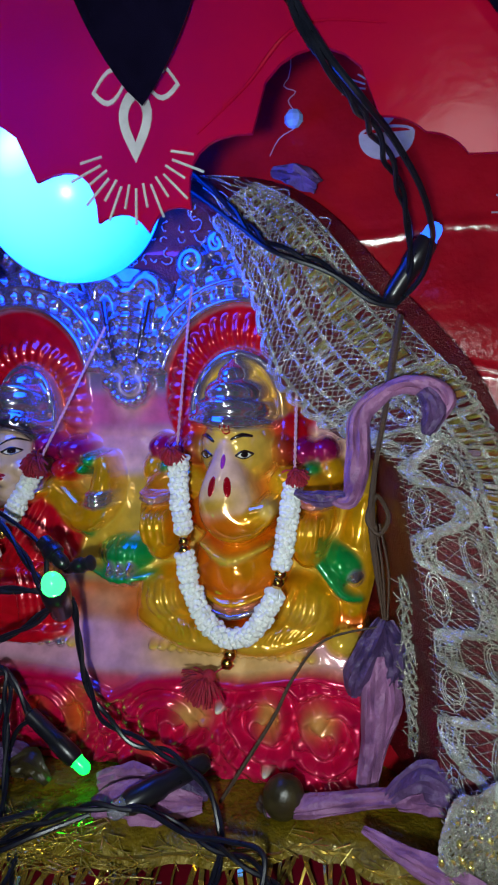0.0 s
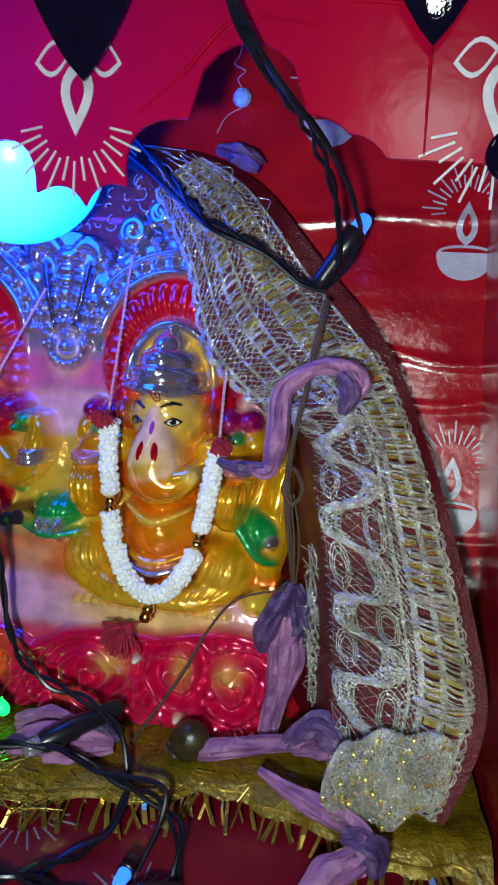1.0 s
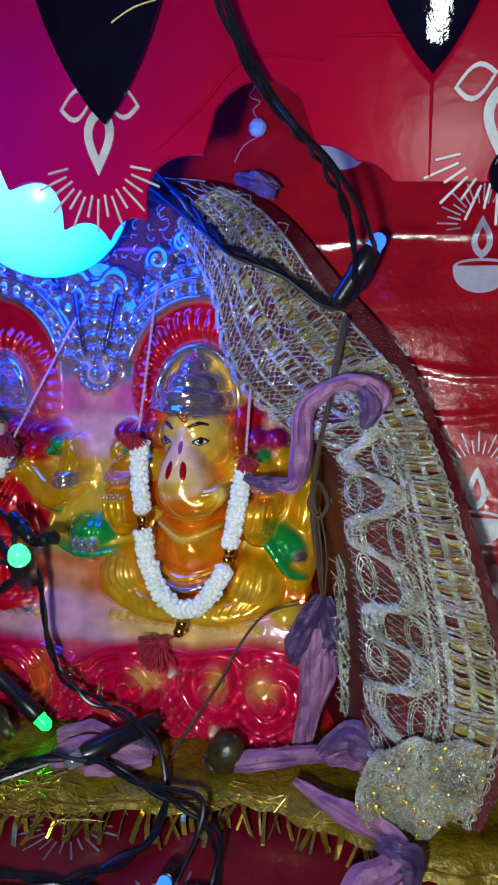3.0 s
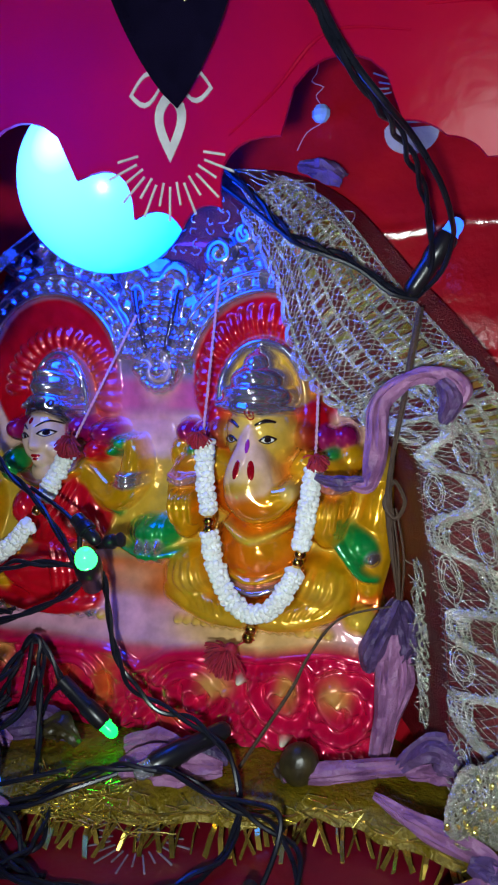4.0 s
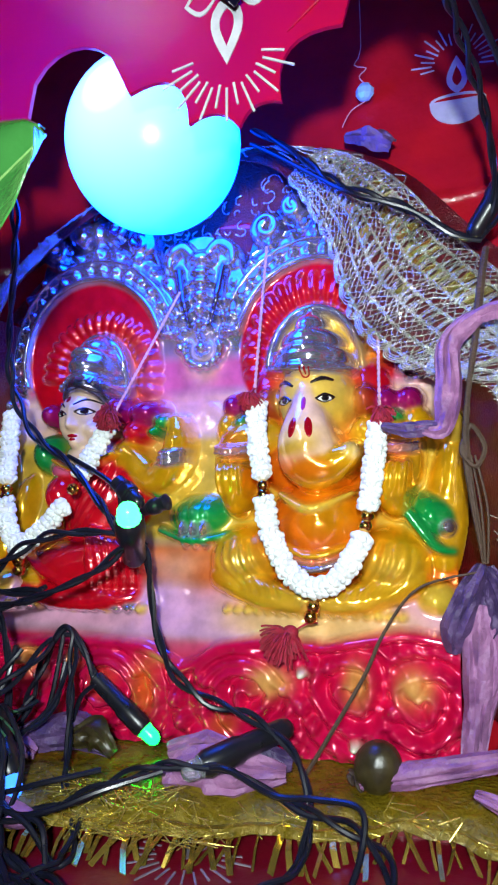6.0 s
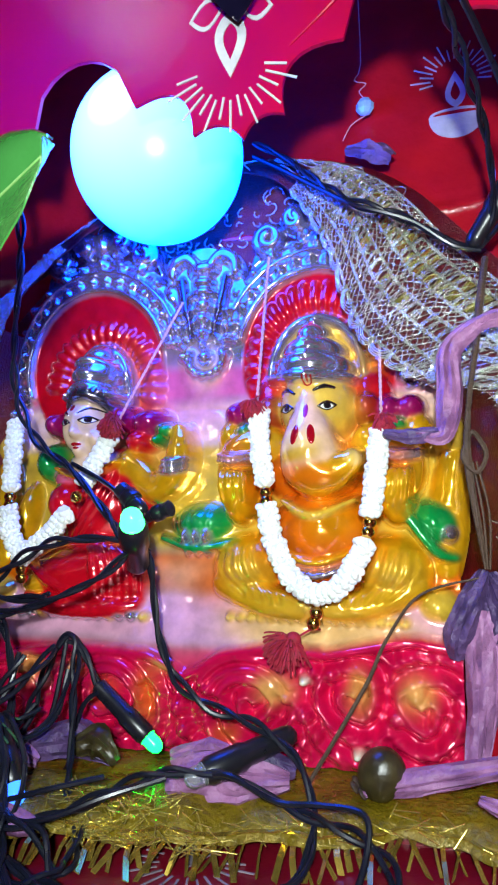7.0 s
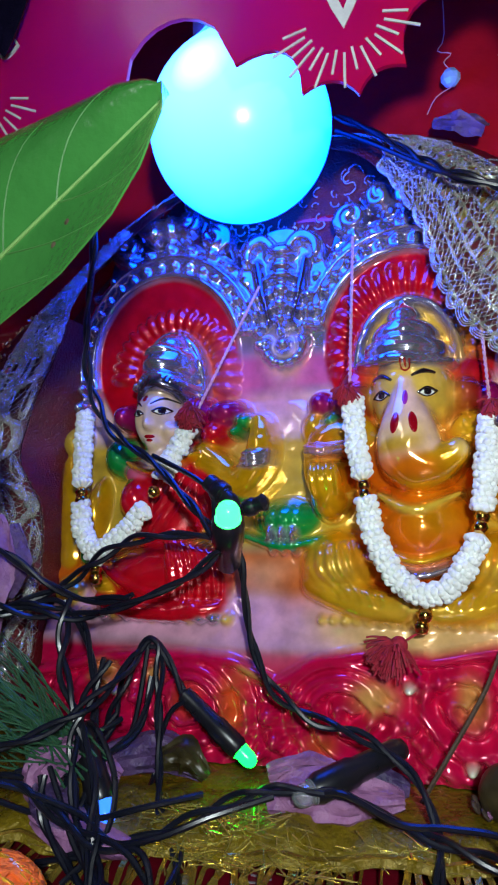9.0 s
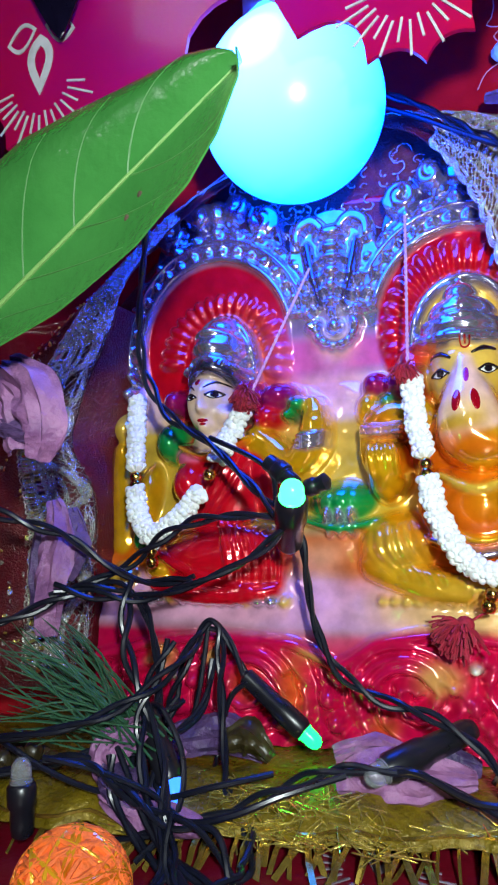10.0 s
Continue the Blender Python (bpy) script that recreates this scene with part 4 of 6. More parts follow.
# ---- gold cloth under the idol, with its foil fringe ----
def cloth_edge(x):
    return float(np.interp(x, [-0.20, -0.14, -0.105, -0.07, -0.045, -0.03, -0.012, 0.005, 0.02, 0.04, 0.056], [0.150, 0.154, 0.160, 0.166, 0.172, 0.178, 0.181, 0.174, 0.166, 0.162, 0.164])) + 0.0014 * math.sin(x * 170) + 0.0008 * math.sin(x * 431 + 1)


def cloth_z(x, y):
    e = (y - cloth_edge(x))
    drop = -0.0065 * math.exp(-max(e, 0) / 0.004)
    return -0.0052 + drop + (0.0022 * noise.noise(Vector((x * 90, y * 60, 2.2))) + 0.0008 * noise.noise(Vector((x * 220, y * 160, 6.2)))) * min(1, max(0, (0.196 - y) / 0.01))


s = Shape().box((-0.205, 0.1890, TABLE_Z), (0.052, 0.2300, -0.0075), TABLECLOTH)
tagged(s.make("plinth_board", smooth=False), "low red covered board under the idol", "board")
cloth = empty("gold_cloth", (-0.07, 0.2, -0.006), label="shiny yellow-gold cloth with a foil fringe spread under the idol", category="cloth")
s = Shape().grid(lambda u, v: (-0.205 + 0.262 * u, cloth_edge(-0.205 + 0.262 * u) + v * (0.232 - cloth_edge(-0.205 + 0.262 * u)), cloth_z(-0.205 + 0.262 * u, cloth_edge(-0.205 + 0.262 * u) + v * (0.232 - cloth_edge(-0.205 + 0.262 * u)))), 240, 40, 0.0006, GOLDCLOTH)
s.make("cloth_sheet", cloth)
s = Shape()
for k in range(1):
    s.tube([(x, cloth_edge(x) + 0.0012 + 0.0014 * k, cloth_z(x, cloth_edge(x) + 0.0012 + 0.0014 * k) + 0.0006 + 0.0003 * math.sin(x * 2500 + k)) for x in np.linspace(-0.2, 0.055, 120)], 0.0005, FRINGEGOLD, 5, 1)
s.make("border_braid", cloth, label="twisted gold border braid")
s = Shape()
rnd = random.Random(4)
for i in range(150):
    x = -0.195 + 0.25 * i / 149 + rnd.uniform(-0.0008, 0.0008)
    if rnd.random() < 0.22:
        continue
    y0, z0 = cloth_edge(x), cloth_z(x, cloth_edge(x))
    ln, w = rnd.uniform(0.006, 0.0135), rnd.uniform(0.0003, 0.0008)
    sx, fy = rnd.gauss(0, 0.0022), rnd.uniform(0.45, 0.9) * ln
    z1 = max(TABLE_Z + 0.0006, z0 - ln * 0.75)
    a, b, c = Vector((x, y0 + 0.001, z0 + 0.0004)), Vector((x + sx * 0.4, y0 - fy * 0.5, (z0 + z1) / 2 + 0.001)), Vector((x + sx, y0 - fy, z1))
    W = Vector((w, 0, rnd.uniform(-0.0004, 0.0004)))
    T = Vector((0, 0.0002, 0.0002))
    vs = [a - W, a + W, b - W, b + W, c - W, c + W]
    vs += [p + T for p in vs]
    s.add(vs, [(0, 1, 3, 2), (2, 3, 5, 4), (7, 6, 8, 9), (9, 8, 10, 11), (0, 2, 8, 6), (2, 4, 10, 8), (1, 7, 9, 3), (3, 9, 11, 5), (4, 5, 11, 10), (0, 6, 7, 1)], FRINGEGOLD)
tagged(s.make("fringe", cloth, smooth=False), "loose flat gold foil fringe strips", kind="stuff")
# burst of tinsel where the green lamp shines
tinsel = Shape()
for i in range(420):
    if i % 2 == 0 and i > 240:
        continue
    c = Vector((rnd.gauss(-0.096, 0.012) if i % 2 else rnd.uniform(-0.14, 0.03), rnd.uniform(0.158, 0.172), 0))
    c.y = c.y if i % 2 else cloth_edge(c.x) + rnd.uniform(-0.001, 0.003)
    c.z = cloth_z(c.x, max(c.y, cloth_edge(c.x))) + rnd.uniform(0.0005, 0.0025)
    d = Vector((rnd.uniform(-1, 1), rnd.uniform(-0.8, 0.4), rnd.uniform(-0.1, 0.45))).normalized() * rnd.uniform(0.0015, 0.0045)
    tinsel.tube([c - d, c + d], 0.00017, GOLDSEQ, 4, 1)
tagged(tinsel.make("tinsel_tuft"), "loose gold tinsel hairs lying on the cloth edge", "tinsel", kind="stuff")


# ---- red hood cloth with silver lace ----
def through_pts(pts, n):
    P = spline(pts, 12)
    return [P[round(i * (len(P) - 1) / n)] for i in range(n + 1)]


R_OUT = [(-0.090, 0.2400, 0.1990), (-0.055, 0.2370, 0.1950), (-0.030, 0.2320, 0.1830), (-0.0060, 0.2260, 0.1560), (0.0180, 0.2190, 0.1290), (0.0300, 0.2060, 0.1040), (0.0390, 0.1890, 0.0790), (0.0475, 0.1770, 0.0500), (0.0505, 0.1700, 0.0290), (0.0420, 0.1660, 0.0020)]
R_IN = [(-0.080, 0.2200, 0.1860), (-0.066, 0.2180, 0.1790), (-0.051, 0.2150, 0.1540), (-0.042, 0.2130, 0.1240), (-0.024, 0.2100, 0.1070), (-0.004, 0.1960, 0.1000), (0.0000, 0.1880, 0.0840), (0.0055, 0.1860, 0.0580), (0.0085, 0.1860, 0.0350), (0.0100, 0.1790, 0.0090)]
L_OUT = [(-0.090, 0.2400, 0.1990), (-0.130, 0.2380, 0.1920), (-0.166, 0.2300, 0.1620), (-0.196, 0.2180, 0.1330), (-0.222, 0.2100, 0.1050), (-0.228, 0.2050, 0.0840), (-0.224, 0.2000, 0.0600), (-0.218, 0.1940, 0.0320), (-0.212, 0.1890, 0.0040)]
L_IN = [(-0.090, 0.2200, 0.1860), (-0.120, 0.2190, 0.1800), (-0.155, 0.2170, 0.1600), (-0.168, 0.2130, 0.1400), (-0.176, 0.2110, 0.1150), (-0.184, 0.2080, 0.0900), (-0.173, 0.2050, 0.0700), (-0.170, 0.2030, 0.0420), (-0.173, 0.1980, 0.0100)]


def band(outer, inner, n=80):
    O, I = through_pts(outer, n), through_pts(inner, n)

    def at(u, v, lift=0.0):
        f = min(max(u, 0), 1) * n
        i = min(int(f), n - 1)
        t = f - i
        a, b = O[i].lerp(O[i + 1], t), I[i].lerp(I[i + 1], t)
        p = a.lerp(b, v)
        bulge = 0.004 * math.sin(math.pi * min(max(v, 0), 1))
        return p + Vector((0, -bulge - lift + 0.0009 * math.sin(u * 38 + v * 4) + 0.0006 * noise.noise(Vector((u * 40, v * 9, 0))), bulge * 0.3))

    return at


RB, LB = band(R_OUT, R_IN), band(L_OUT, L_IN)
hood = empty("hood_cloth", (-0.09, 0.235, 0.0), label="dark red net hood cloth bordered with silver lace over the idol", category="cloth")
Shape().grid(lambda u, v: RB(u, v * 0.98 - 0.03), 120, 16, 0.0004, HOODRED).make("hood_side", hood)
Shape().grid(lambda u, v: LB(u, v * 0.98 - 0.03), 120, 16, 0.0004, HOODRED).make("hood_side", hood)
Shape().grid(lambda u, v: RB(0.40 + 0.6 * u, 0.96).lerp(Vector((-0.013, 0.2340, RB(0.40 + 0.6 * u, 0.96).z)), v) + Vector((0, 0.0012 * math.sin(u * 40 + v * 9), 0)), 60, 10, 0.0004, HOODRED).make("hood_lining", hood)
Shape().grid(lambda u, v: LB(0.40 + 0.6 * u, 0.96).lerp(Vector((-0.170, 0.2340, LB(0.40 + 0.6 * u, 0.96).z)), v), 60, 10, 0.0004, HOODRED).make("hood_lining", hood)
back_edge = [(p.x, p.z) for p in through_pts(R_OUT, 20)][:9] + [(0.012, 0.02), (-0.18, 0.02)] + [(p.x, p.z) for p in through_pts(L_OUT, 20)][1:12][::-1]
Shape().prism(back_edge, 0.2372, 0.2377, HOODRED).make("hood_back", hood, smooth=False)


def lace(B, name, u0, u1, v0, v1, wide, waves, seed):
    """Crocheted metal lace: looped outer edge, two foil ladders, knotted net, and a winding braid at the inner edge."""
    r = random.Random(seed)
    s, g = Shape(), Shape()
    W = v1 - v0

    def V(f):
        return v0 + W * f

    def cord(f, ua, ub, rad=0.00028, lift=0.0016, turns=260):
        for ph in (0, 2.1, 4.2):
            s.tube([B(u, V(f + 0.010 * math.sin(u * turns + ph) + 0.012 * noise.noise(Vector((u * 22, f * 9, seed)))), lift + 0.0003 * math.cos(u * turns + ph)) for u in np.linspace(ua, ub, round(420 * (ub - ua)) + 4)], rad, SILVERTHREAD, 4, 1)

    def ladder(fa, fb, ua, ub, pitch, fill):
        n = round((ub - ua) / pitch)
        for i in range(n):
            u = ua + (ub - ua) * (i + 0.5 + r.uniform(-0.12, 0.12)) / n
            for q in range(3):
                du = pitch * (0.16 * (q - 1) + r.uniform(-0.05, 0.05))
                s.tube([B(u + du, V(fa), 0.0015), B(u + du * 0.6, V((fa + fb) / 2), 0.0026 + r.uniform(0, 0.0008)), B(u + du, V(fb), 0.0015)], r.choice((0.00017, 0.00022, 0.00026)), SILVERTHREAD, 4, 2)
            if r.random() < fill:
                hu, m, tl = pitch * 0.27, u + pitch * 0.5, r.uniform(-0.0008, 0.0008)
                fm = (fa + fb) / 2 + r.uniform(-0.1, 0.1) * (fb - fa)
                hf = 0.42 * (fb - fa)
                P = [B(m - hu, V(fm - hf), 0.0016 + tl), B(m + hu, V(fm - hf), 0.0016 - tl), B(m + hu, V(fm + hf), 0.0018 - tl), B(m - hu, V(fm + hf), 0.0018 + tl)]
                g.add(P + [p + Vector((0, 0.0003, 0)) for p in P], [(0, 1, 2, 3), (7, 6, 5, 4), (0, 4, 5, 1), (1, 5, 6, 2), (2, 6, 7, 3), (3, 7, 4, 0)], GOLDSEQ)

    def net(fa, fb, ua, ub, rows, pitch, rad=0.00021):
        n = round((ub - ua) / pitch)
        for k in range(rows):
            a, b = fa + (fb - fa) * k / rows, fa + (fb - fa) * (k + 1.3) / rows
            for ph in (0, 1):
                s.tube([B(ua + (ub - ua) * (i + r.uniform(-0.25, 0.25)) / n, V((a if (i + ph) % 2 else b) + r.gauss(0, 0.006)), 0.0013 + r.uniform(0, 0.0009)) for i in range(n + 1)], rad, SILVERTHREAD, 4, 2)

    um = u0 + wide * (u1 - u0)
    # narrow gathered stretch: cords with knotted rows between them
    rows = 7
    for k in range(rows + 1):
        cord(0.02 + 0.90 * k / rows, u0, um + 0.02)
    for k in range(rows):
        a, b = 0.02 + 0.90 * k / rows, 0.02 + 0.90 * (k + 1) / rows
        if k in (1, 2, 4):
            ladder(a, b, u0, um + 0.01, 0.0115, 0.62 if k < 4 else 0.3)
        net(a, b, u0, um + 0.01, 1 if k in (1, 2, 4) else 2, 0.0075, 0.00027)
    n = 12
    for i in range(n):
        uc, hw = u0 + (um - u0) * (i + 0.5) / n, 0.58 * (um - u0) / n
        for q in range(4):
            k = 1 - 0.16 * q
            s.tube([B(uc + hw * k * math.cos(a), V(0.92 + 0.085 * k * math.sin(a)), 0.0016 + 0.0003 * q) for a in np.linspace(-0.2, math.pi + 0.2, 10)], 0.00026, SILVERTHREAD, 4, 2)
    # spread stretch: outer loops and the two foil ladders
    n = round((u1 - um) / 0.0115)
    for i in range(n):
        uc, hw = um + (u1 - um) * (i + 0.5) / n, 0.60 * (u1 - um) / n
        for q in range(2):
            k = 1 - 0.25 * q
            s.tube([B(uc - hw * k * math.cos(a), V(0.02 - (0.055 + r.uniform(0, 0.02)) * k * math.sin(a)), 0.0020 + 0.0004 * q) for a in np.linspace(-0.3, math.pi + 0.3, 9)], 0.00025, SILVERTHREAD, 4, 2)
    for f in (0.01, 0.155, 0.18, 0.315, 0.34, 0.42):
        cord(f, um - 0.02, u1)
    ladder(0.01, 0.155, um - 0.02, u1, 0.0115, 0.93)
    ladder(0.18, 0.315, um - 0.02, u1, 0.0115, 0.8)
    net(0.33, 0.47, um - 0.02, u1, 3, 0.0065)
    net(0.46, 0.97, um - 0.02, u1, 4, 0.011, 0.00017)
    # winding crocheted braid with open eyes between its bends
    steps = 46 * waves

    def middle(f):
        ph = 2 * math.pi * waves * f
        return 0.70 + 0.19 * math.sin(ph) + 0.02 * math.sin(2.7 * ph), um + (u1 - um) * (f - 0.010 * math.sin(2 * ph))

    for q in range(8):
        off = (q - 3.5) * 0.024
        pts = []
        for f in np.linspace(0, 1, steps):
            c, u = middle(f)
            pts.append(B(u, V(c + off + 0.007 * math.sin(f * steps * 0.9 + q * 2.3)), 0.0024 + 0.0007 * math.cos(off * 14) + 0.0004 * math.sin(f * steps * 1.1 + q)))
        s.tube(pts, 0.00027, SILVERTHREAD, 4, 1)
    for i in range(steps * 2):
        f = (i + r.random()) / (steps * 2)
        c, u = middle(f)
        a, b = c - 0.09, c + 0.09
        du = r.uniform(-0.004, 0.004)
        s.tube([B(u - du, V(a), 0.0020), B(u, V(c), 0.0036), B(u + du, V(b), 0.0020)], 0.0002, SILVERTHREAD, 4, 2)
    for i in range(2 * waves):
        f = (i + 0.5) / (2 * waves)
        uc = um + (u1 - um) * f
        fc = 0.54 if math.sin(2 * math.pi * waves * f) > 0 else 0.87
        hw = 0.24 * (u1 - um) / waves
        for q in range(3):
            k = 1 - 0.2 * q
            s.tube([B(uc + hw * k * math.cos(a), V(fc + 0.085 * k * math.sin(a)), 0.0018 + 0.0003 * q) for a in np.linspace(0, 2 * math.pi, 15)[:-1]], 0.00024, SILVERTHREAD, 4, 2, closed=True)
        for q in range(9):
            a = 2 * math.pi * q / 9
            s.tube([B(uc + hw * 0.62 * math.cos(a), V(fc + 0.05 * math.sin(a)), 0.0018), B(uc + hw * 1.1 * math.cos(a), V(fc + 0.098 * math.sin(a)), 0.0018)], 0.0002, SILVERTHREAD, 4, 1)
    # slack loops lying over the ladders
    for i in range(round(60 * (u1 - um))):
        u, w = r.uniform(um, u1 - 0.02), r.uniform(0.25, 0.42)
        s.tube([B(u, V(-0.03), 0.0018), B(u + 0.003, V(w * 0.5), 0.0046), B(u + 0.006, V(w), 0.0036), B(u + 0.009, V(w * 0.5), 0.0044), B(u + 0.011, V(-0.03), 0.0018)], 0.00026, SILVERTHREAD, 4, 4)
    tagged(s.make(name, hood), "knotted silver metallic lace", kind="stuff")
    tagged(g.make("foil_trim", hood, smooth=False), "small folded gold foil pieces", kind="stuff")


lace(RB, "silver_lace", 0.13, 0.995, 0.10, 0.98, 0.36, 5, 3)
lace(LB, "silver_lace", 0.22, 0.97, 0.56, 0.98, 0.30, 4, 8)
# grey twisted strand hanging inside the hood
s = Shape()
for q in range(9):
    s.tube([(0.0015 + 0.0005 * math.sin(t * 9) + 0.0024 * math.cos(t * 7 + q * 0.7) + 0.0035 * t, 0.1985 + 0.0016 * math.sin(t * 7 + q * 0.7) - 0.002 * t, 0.066 - 0.050 * t) for t in np.linspace(0, 1, 60)], 0.00034, SILVERTHREAD, 5, 1)
for i in range(170):
    t = rnd.random()
    c = Vector((0.0015 + 0.0035 * t + rnd.gauss(0, 0.0016), 0.1968 - 0.002 * t, 0.066 - 0.050 * t))
    d = Vector((rnd.uniform(-1, 1), -0.2, rnd.uniform(-1, 1))).normalized() * rnd.uniform(0.001, 0.0024)
    s.tube([c - d, c + Vector((0, -0.0008, 0)), c + d], 0.0002, SILVERTHREAD, 4, 2)
tagged(s.make("twisted_strand", hood), "grey twisted lace strand", kind="stuff")
# crumpled lace heap at the lower end
s = Shape()

def heap_at(a, b):
    k = max(1.0, math.hypot(a, b) ** 0.7)
    a, b = a / k, b / k
    fold = 0.0022 * math.sin(7 * a + 4 * b) + 0.003 * noise.noise(Vector((a * 2.2, b * 2.2, 5)))
    return Vector((0.0265 + 0.0162 * a + 0.003 * b, 0.168 - 0.008 * math.sqrt(max(0, 1 - 0.6 * (a * a + b * b))) + fold, 0.0145 + 0.0135 * b + 0.0025 * a))


for i in range(19):
    c = -1 + 2 * i / 18
    for ph in (0, 2.6):
        s.tube([heap_at(c + 0.05 * math.sin(w * 26 + ph + i), w) for w in np.linspace(-1, 1, 60)], 0.00030, SILVERTHREAD, 4, 1)
    zig = [heap_at(w + rnd.uniform(-0.02, 0.02), c + (0.07 if k % 2 else -0.07)) + Vector((0, -0.0004 - rnd.uniform(0, 0.0006), 0)) for k, w in enumerate(np.linspace(-1, 1, 44))]
    s.tube(zig, 0.00027, SILVERTHREAD, 4, 2)
for i in range(110):
    p = heap_at(rnd.uniform(-0.98, 0.98), rnd.uniform(-0.98, 0.98)) + Vector((0, -0.0006, 0))
    d = Vector((rnd.uniform(-1, 1), -0.4, rnd.uniform(-1, 1))).normalized() * rnd.uniform(0.001, 0.003)
    s.tube([p - d, p + Vector((0, -0.0012, 0)), p + d], 0.00019, SILVERTHREAD, 4, 2)
for i in range(60):
    p = heap_at(rnd.uniform(-0.95, 0.95), rnd.uniform(-0.95, 0.95)) + Vector((0, -0.0010, 0))
    s.ball(p, (0.0007, 0.0003, 0.0010), GOLDSEQ, (rnd.uniform(-40, 40), 0, rnd.uniform(-40, 40)), 6, 4)
tagged(s.make("lace_end", hood), "bunched silver lace end", kind="stuff")
s = Shape()
for i in range(110):
    u, v = rnd.uniform(0.0, 0.28), rnd.uniform(0.05, 0.8)
    B = RB if i % 2 else LB
    k = rnd.uniform(0.02, 0.05)
    s.tube([B(u, v, 0.0012), B(u + k * 0.5, v + rnd.uniform(-0.1, 0.1), 0.0016), B(u + k, v + rnd.uniform(-0.2, 0.2), 0.0012)], 0.00028, SILVERTHREAD, 4, 3)
for i in range(170):
    x = rnd.uniform(-0.150, -0.040)
    c, k, a = Vector((x, 0.2364, rnd.uniform(0.160, 0.186))), rnd.uniform(0.0015, 0.0045), rnd.uniform(0, 6.28)
    s.tube([c + Vector((math.cos(a + t), 0, math.sin(a + t))) * float(k * (1 - 0.25 * t)) for t in np.linspace(0, 3.2, 7)], 0.00028, SILVERTHREAD, 4, 2)
tagged(s.make("embroidery", hood), "silver zari embroidery curls", kind="stuff")


s = Shape()
for i in range(190):
    p = LB(rnd.uniform(0.3, 0.95), rnd.uniform(0.05, 0.7), rnd.uniform(0.0008, 0.002))
    q = rnd.uniform(0.0004, 0.0011)
    s.ball(p, (q, q * 0.35, q), GOLDSEQ if i % 3 else SILVERTHREAD, (rnd.uniform(-40, 40), 0, rnd.uniform(-40, 40)), 7, 5)
tagged(s.make("spangle_trim", hood), "scattered gold spangles", kind="stuff")


# ---- bead garlands ----
def garland(name, pieces, strings, gold, tassels, label):
    top = empty(name, pieces[0][0], label=label, category="garland", group="idol garlands")
    for pts in pieces:
        s = Shape()
        P = spline(pts, 8)
        L = sum((b - a).length for a, b in zip(P, P[1:]))
        n = max(4, int(L / 0.0017))
        for i in range(n + 1):
            want, m = L * i / n, 0
            while m < len(P) - 2 and want > (P[m + 1] - P[m]).length:
                want -= (P[m + 1] - P[m]).length
                m += 1
            q = (P[m + 1] - P[m]).normalized()
            p = P[m] + q * want
            side = q.cross(Vector((0, 1, 0))).normalized()
            out = Vector((0, -1, 0))
            for k in range(7):
                a = math.pi * (k - 0.5 + 0.5 * (i % 2)) / 5.5
                rad = math.cos(a) * side + math.sin(a) * out
                tip = (rad * 0.82 - q * 0.5 + Vector((rnd.gauss(0, 0.10), rnd.gauss(0, 0.10), rnd.gauss(0, 0.10)))).normalized()
                ln = rnd.uniform(0.0030, 0.0039)
                s.tube([p + rad * 0.0004 + q * 0.0006, p + tip * ln * 0.55 + rad * 0.0005, p + tip * ln], [0.0006, 0.00105, 0.00115, 0.0005], WHITEBEAD, 6, 3)
        s.make("flower_strand", top)
    for a, b in strings:
        s = Shape()
        A, Bv = Vector(a), Vector(b)
        for ph in (0, math.pi):
            s.tube([A.lerp(Bv, t) + 0.00028 * Vector((math.cos(t * 90 + ph), math.sin(t * 90 + ph), 0)) for t in np.linspace(0, 1, 90)], 0.00028, STRING, 5, 1)
        s.make("thread", top)
    for p in gold:
        s = Shape().lathe([(0.0005, -0.0019), (0.0016, -0.0014), (0.0021, 0), (0.0016, 0.0014), (0.0005, 0.0019)], p, (0.1, 0, 1), GOLDBEAD, 12)
        s.make("gold_bead", top)
    for p, d, k in tassels:
        s = Shape()
        d = Vector(d).normalized()
        for i in range(320):
            e = (d + Vector((rnd.gauss(0, 0.5), rnd.gauss(0, 0.3), rnd.gauss(0, 0.4)))).normalized() * k * rnd.uniform(0.5, 1.0)
            s.tube([Vector(p), Vector(p) + e * 0.6 + Vector((0, -0.0008, 0.0004)), Vector(p) + e + Vector((0, 0, -0.12 * k))], 0.00034, TASSEL, 4, 2)
        s.ball(p, k * 0.26, TASSEL)
        s.make("tassel", top)
    return top


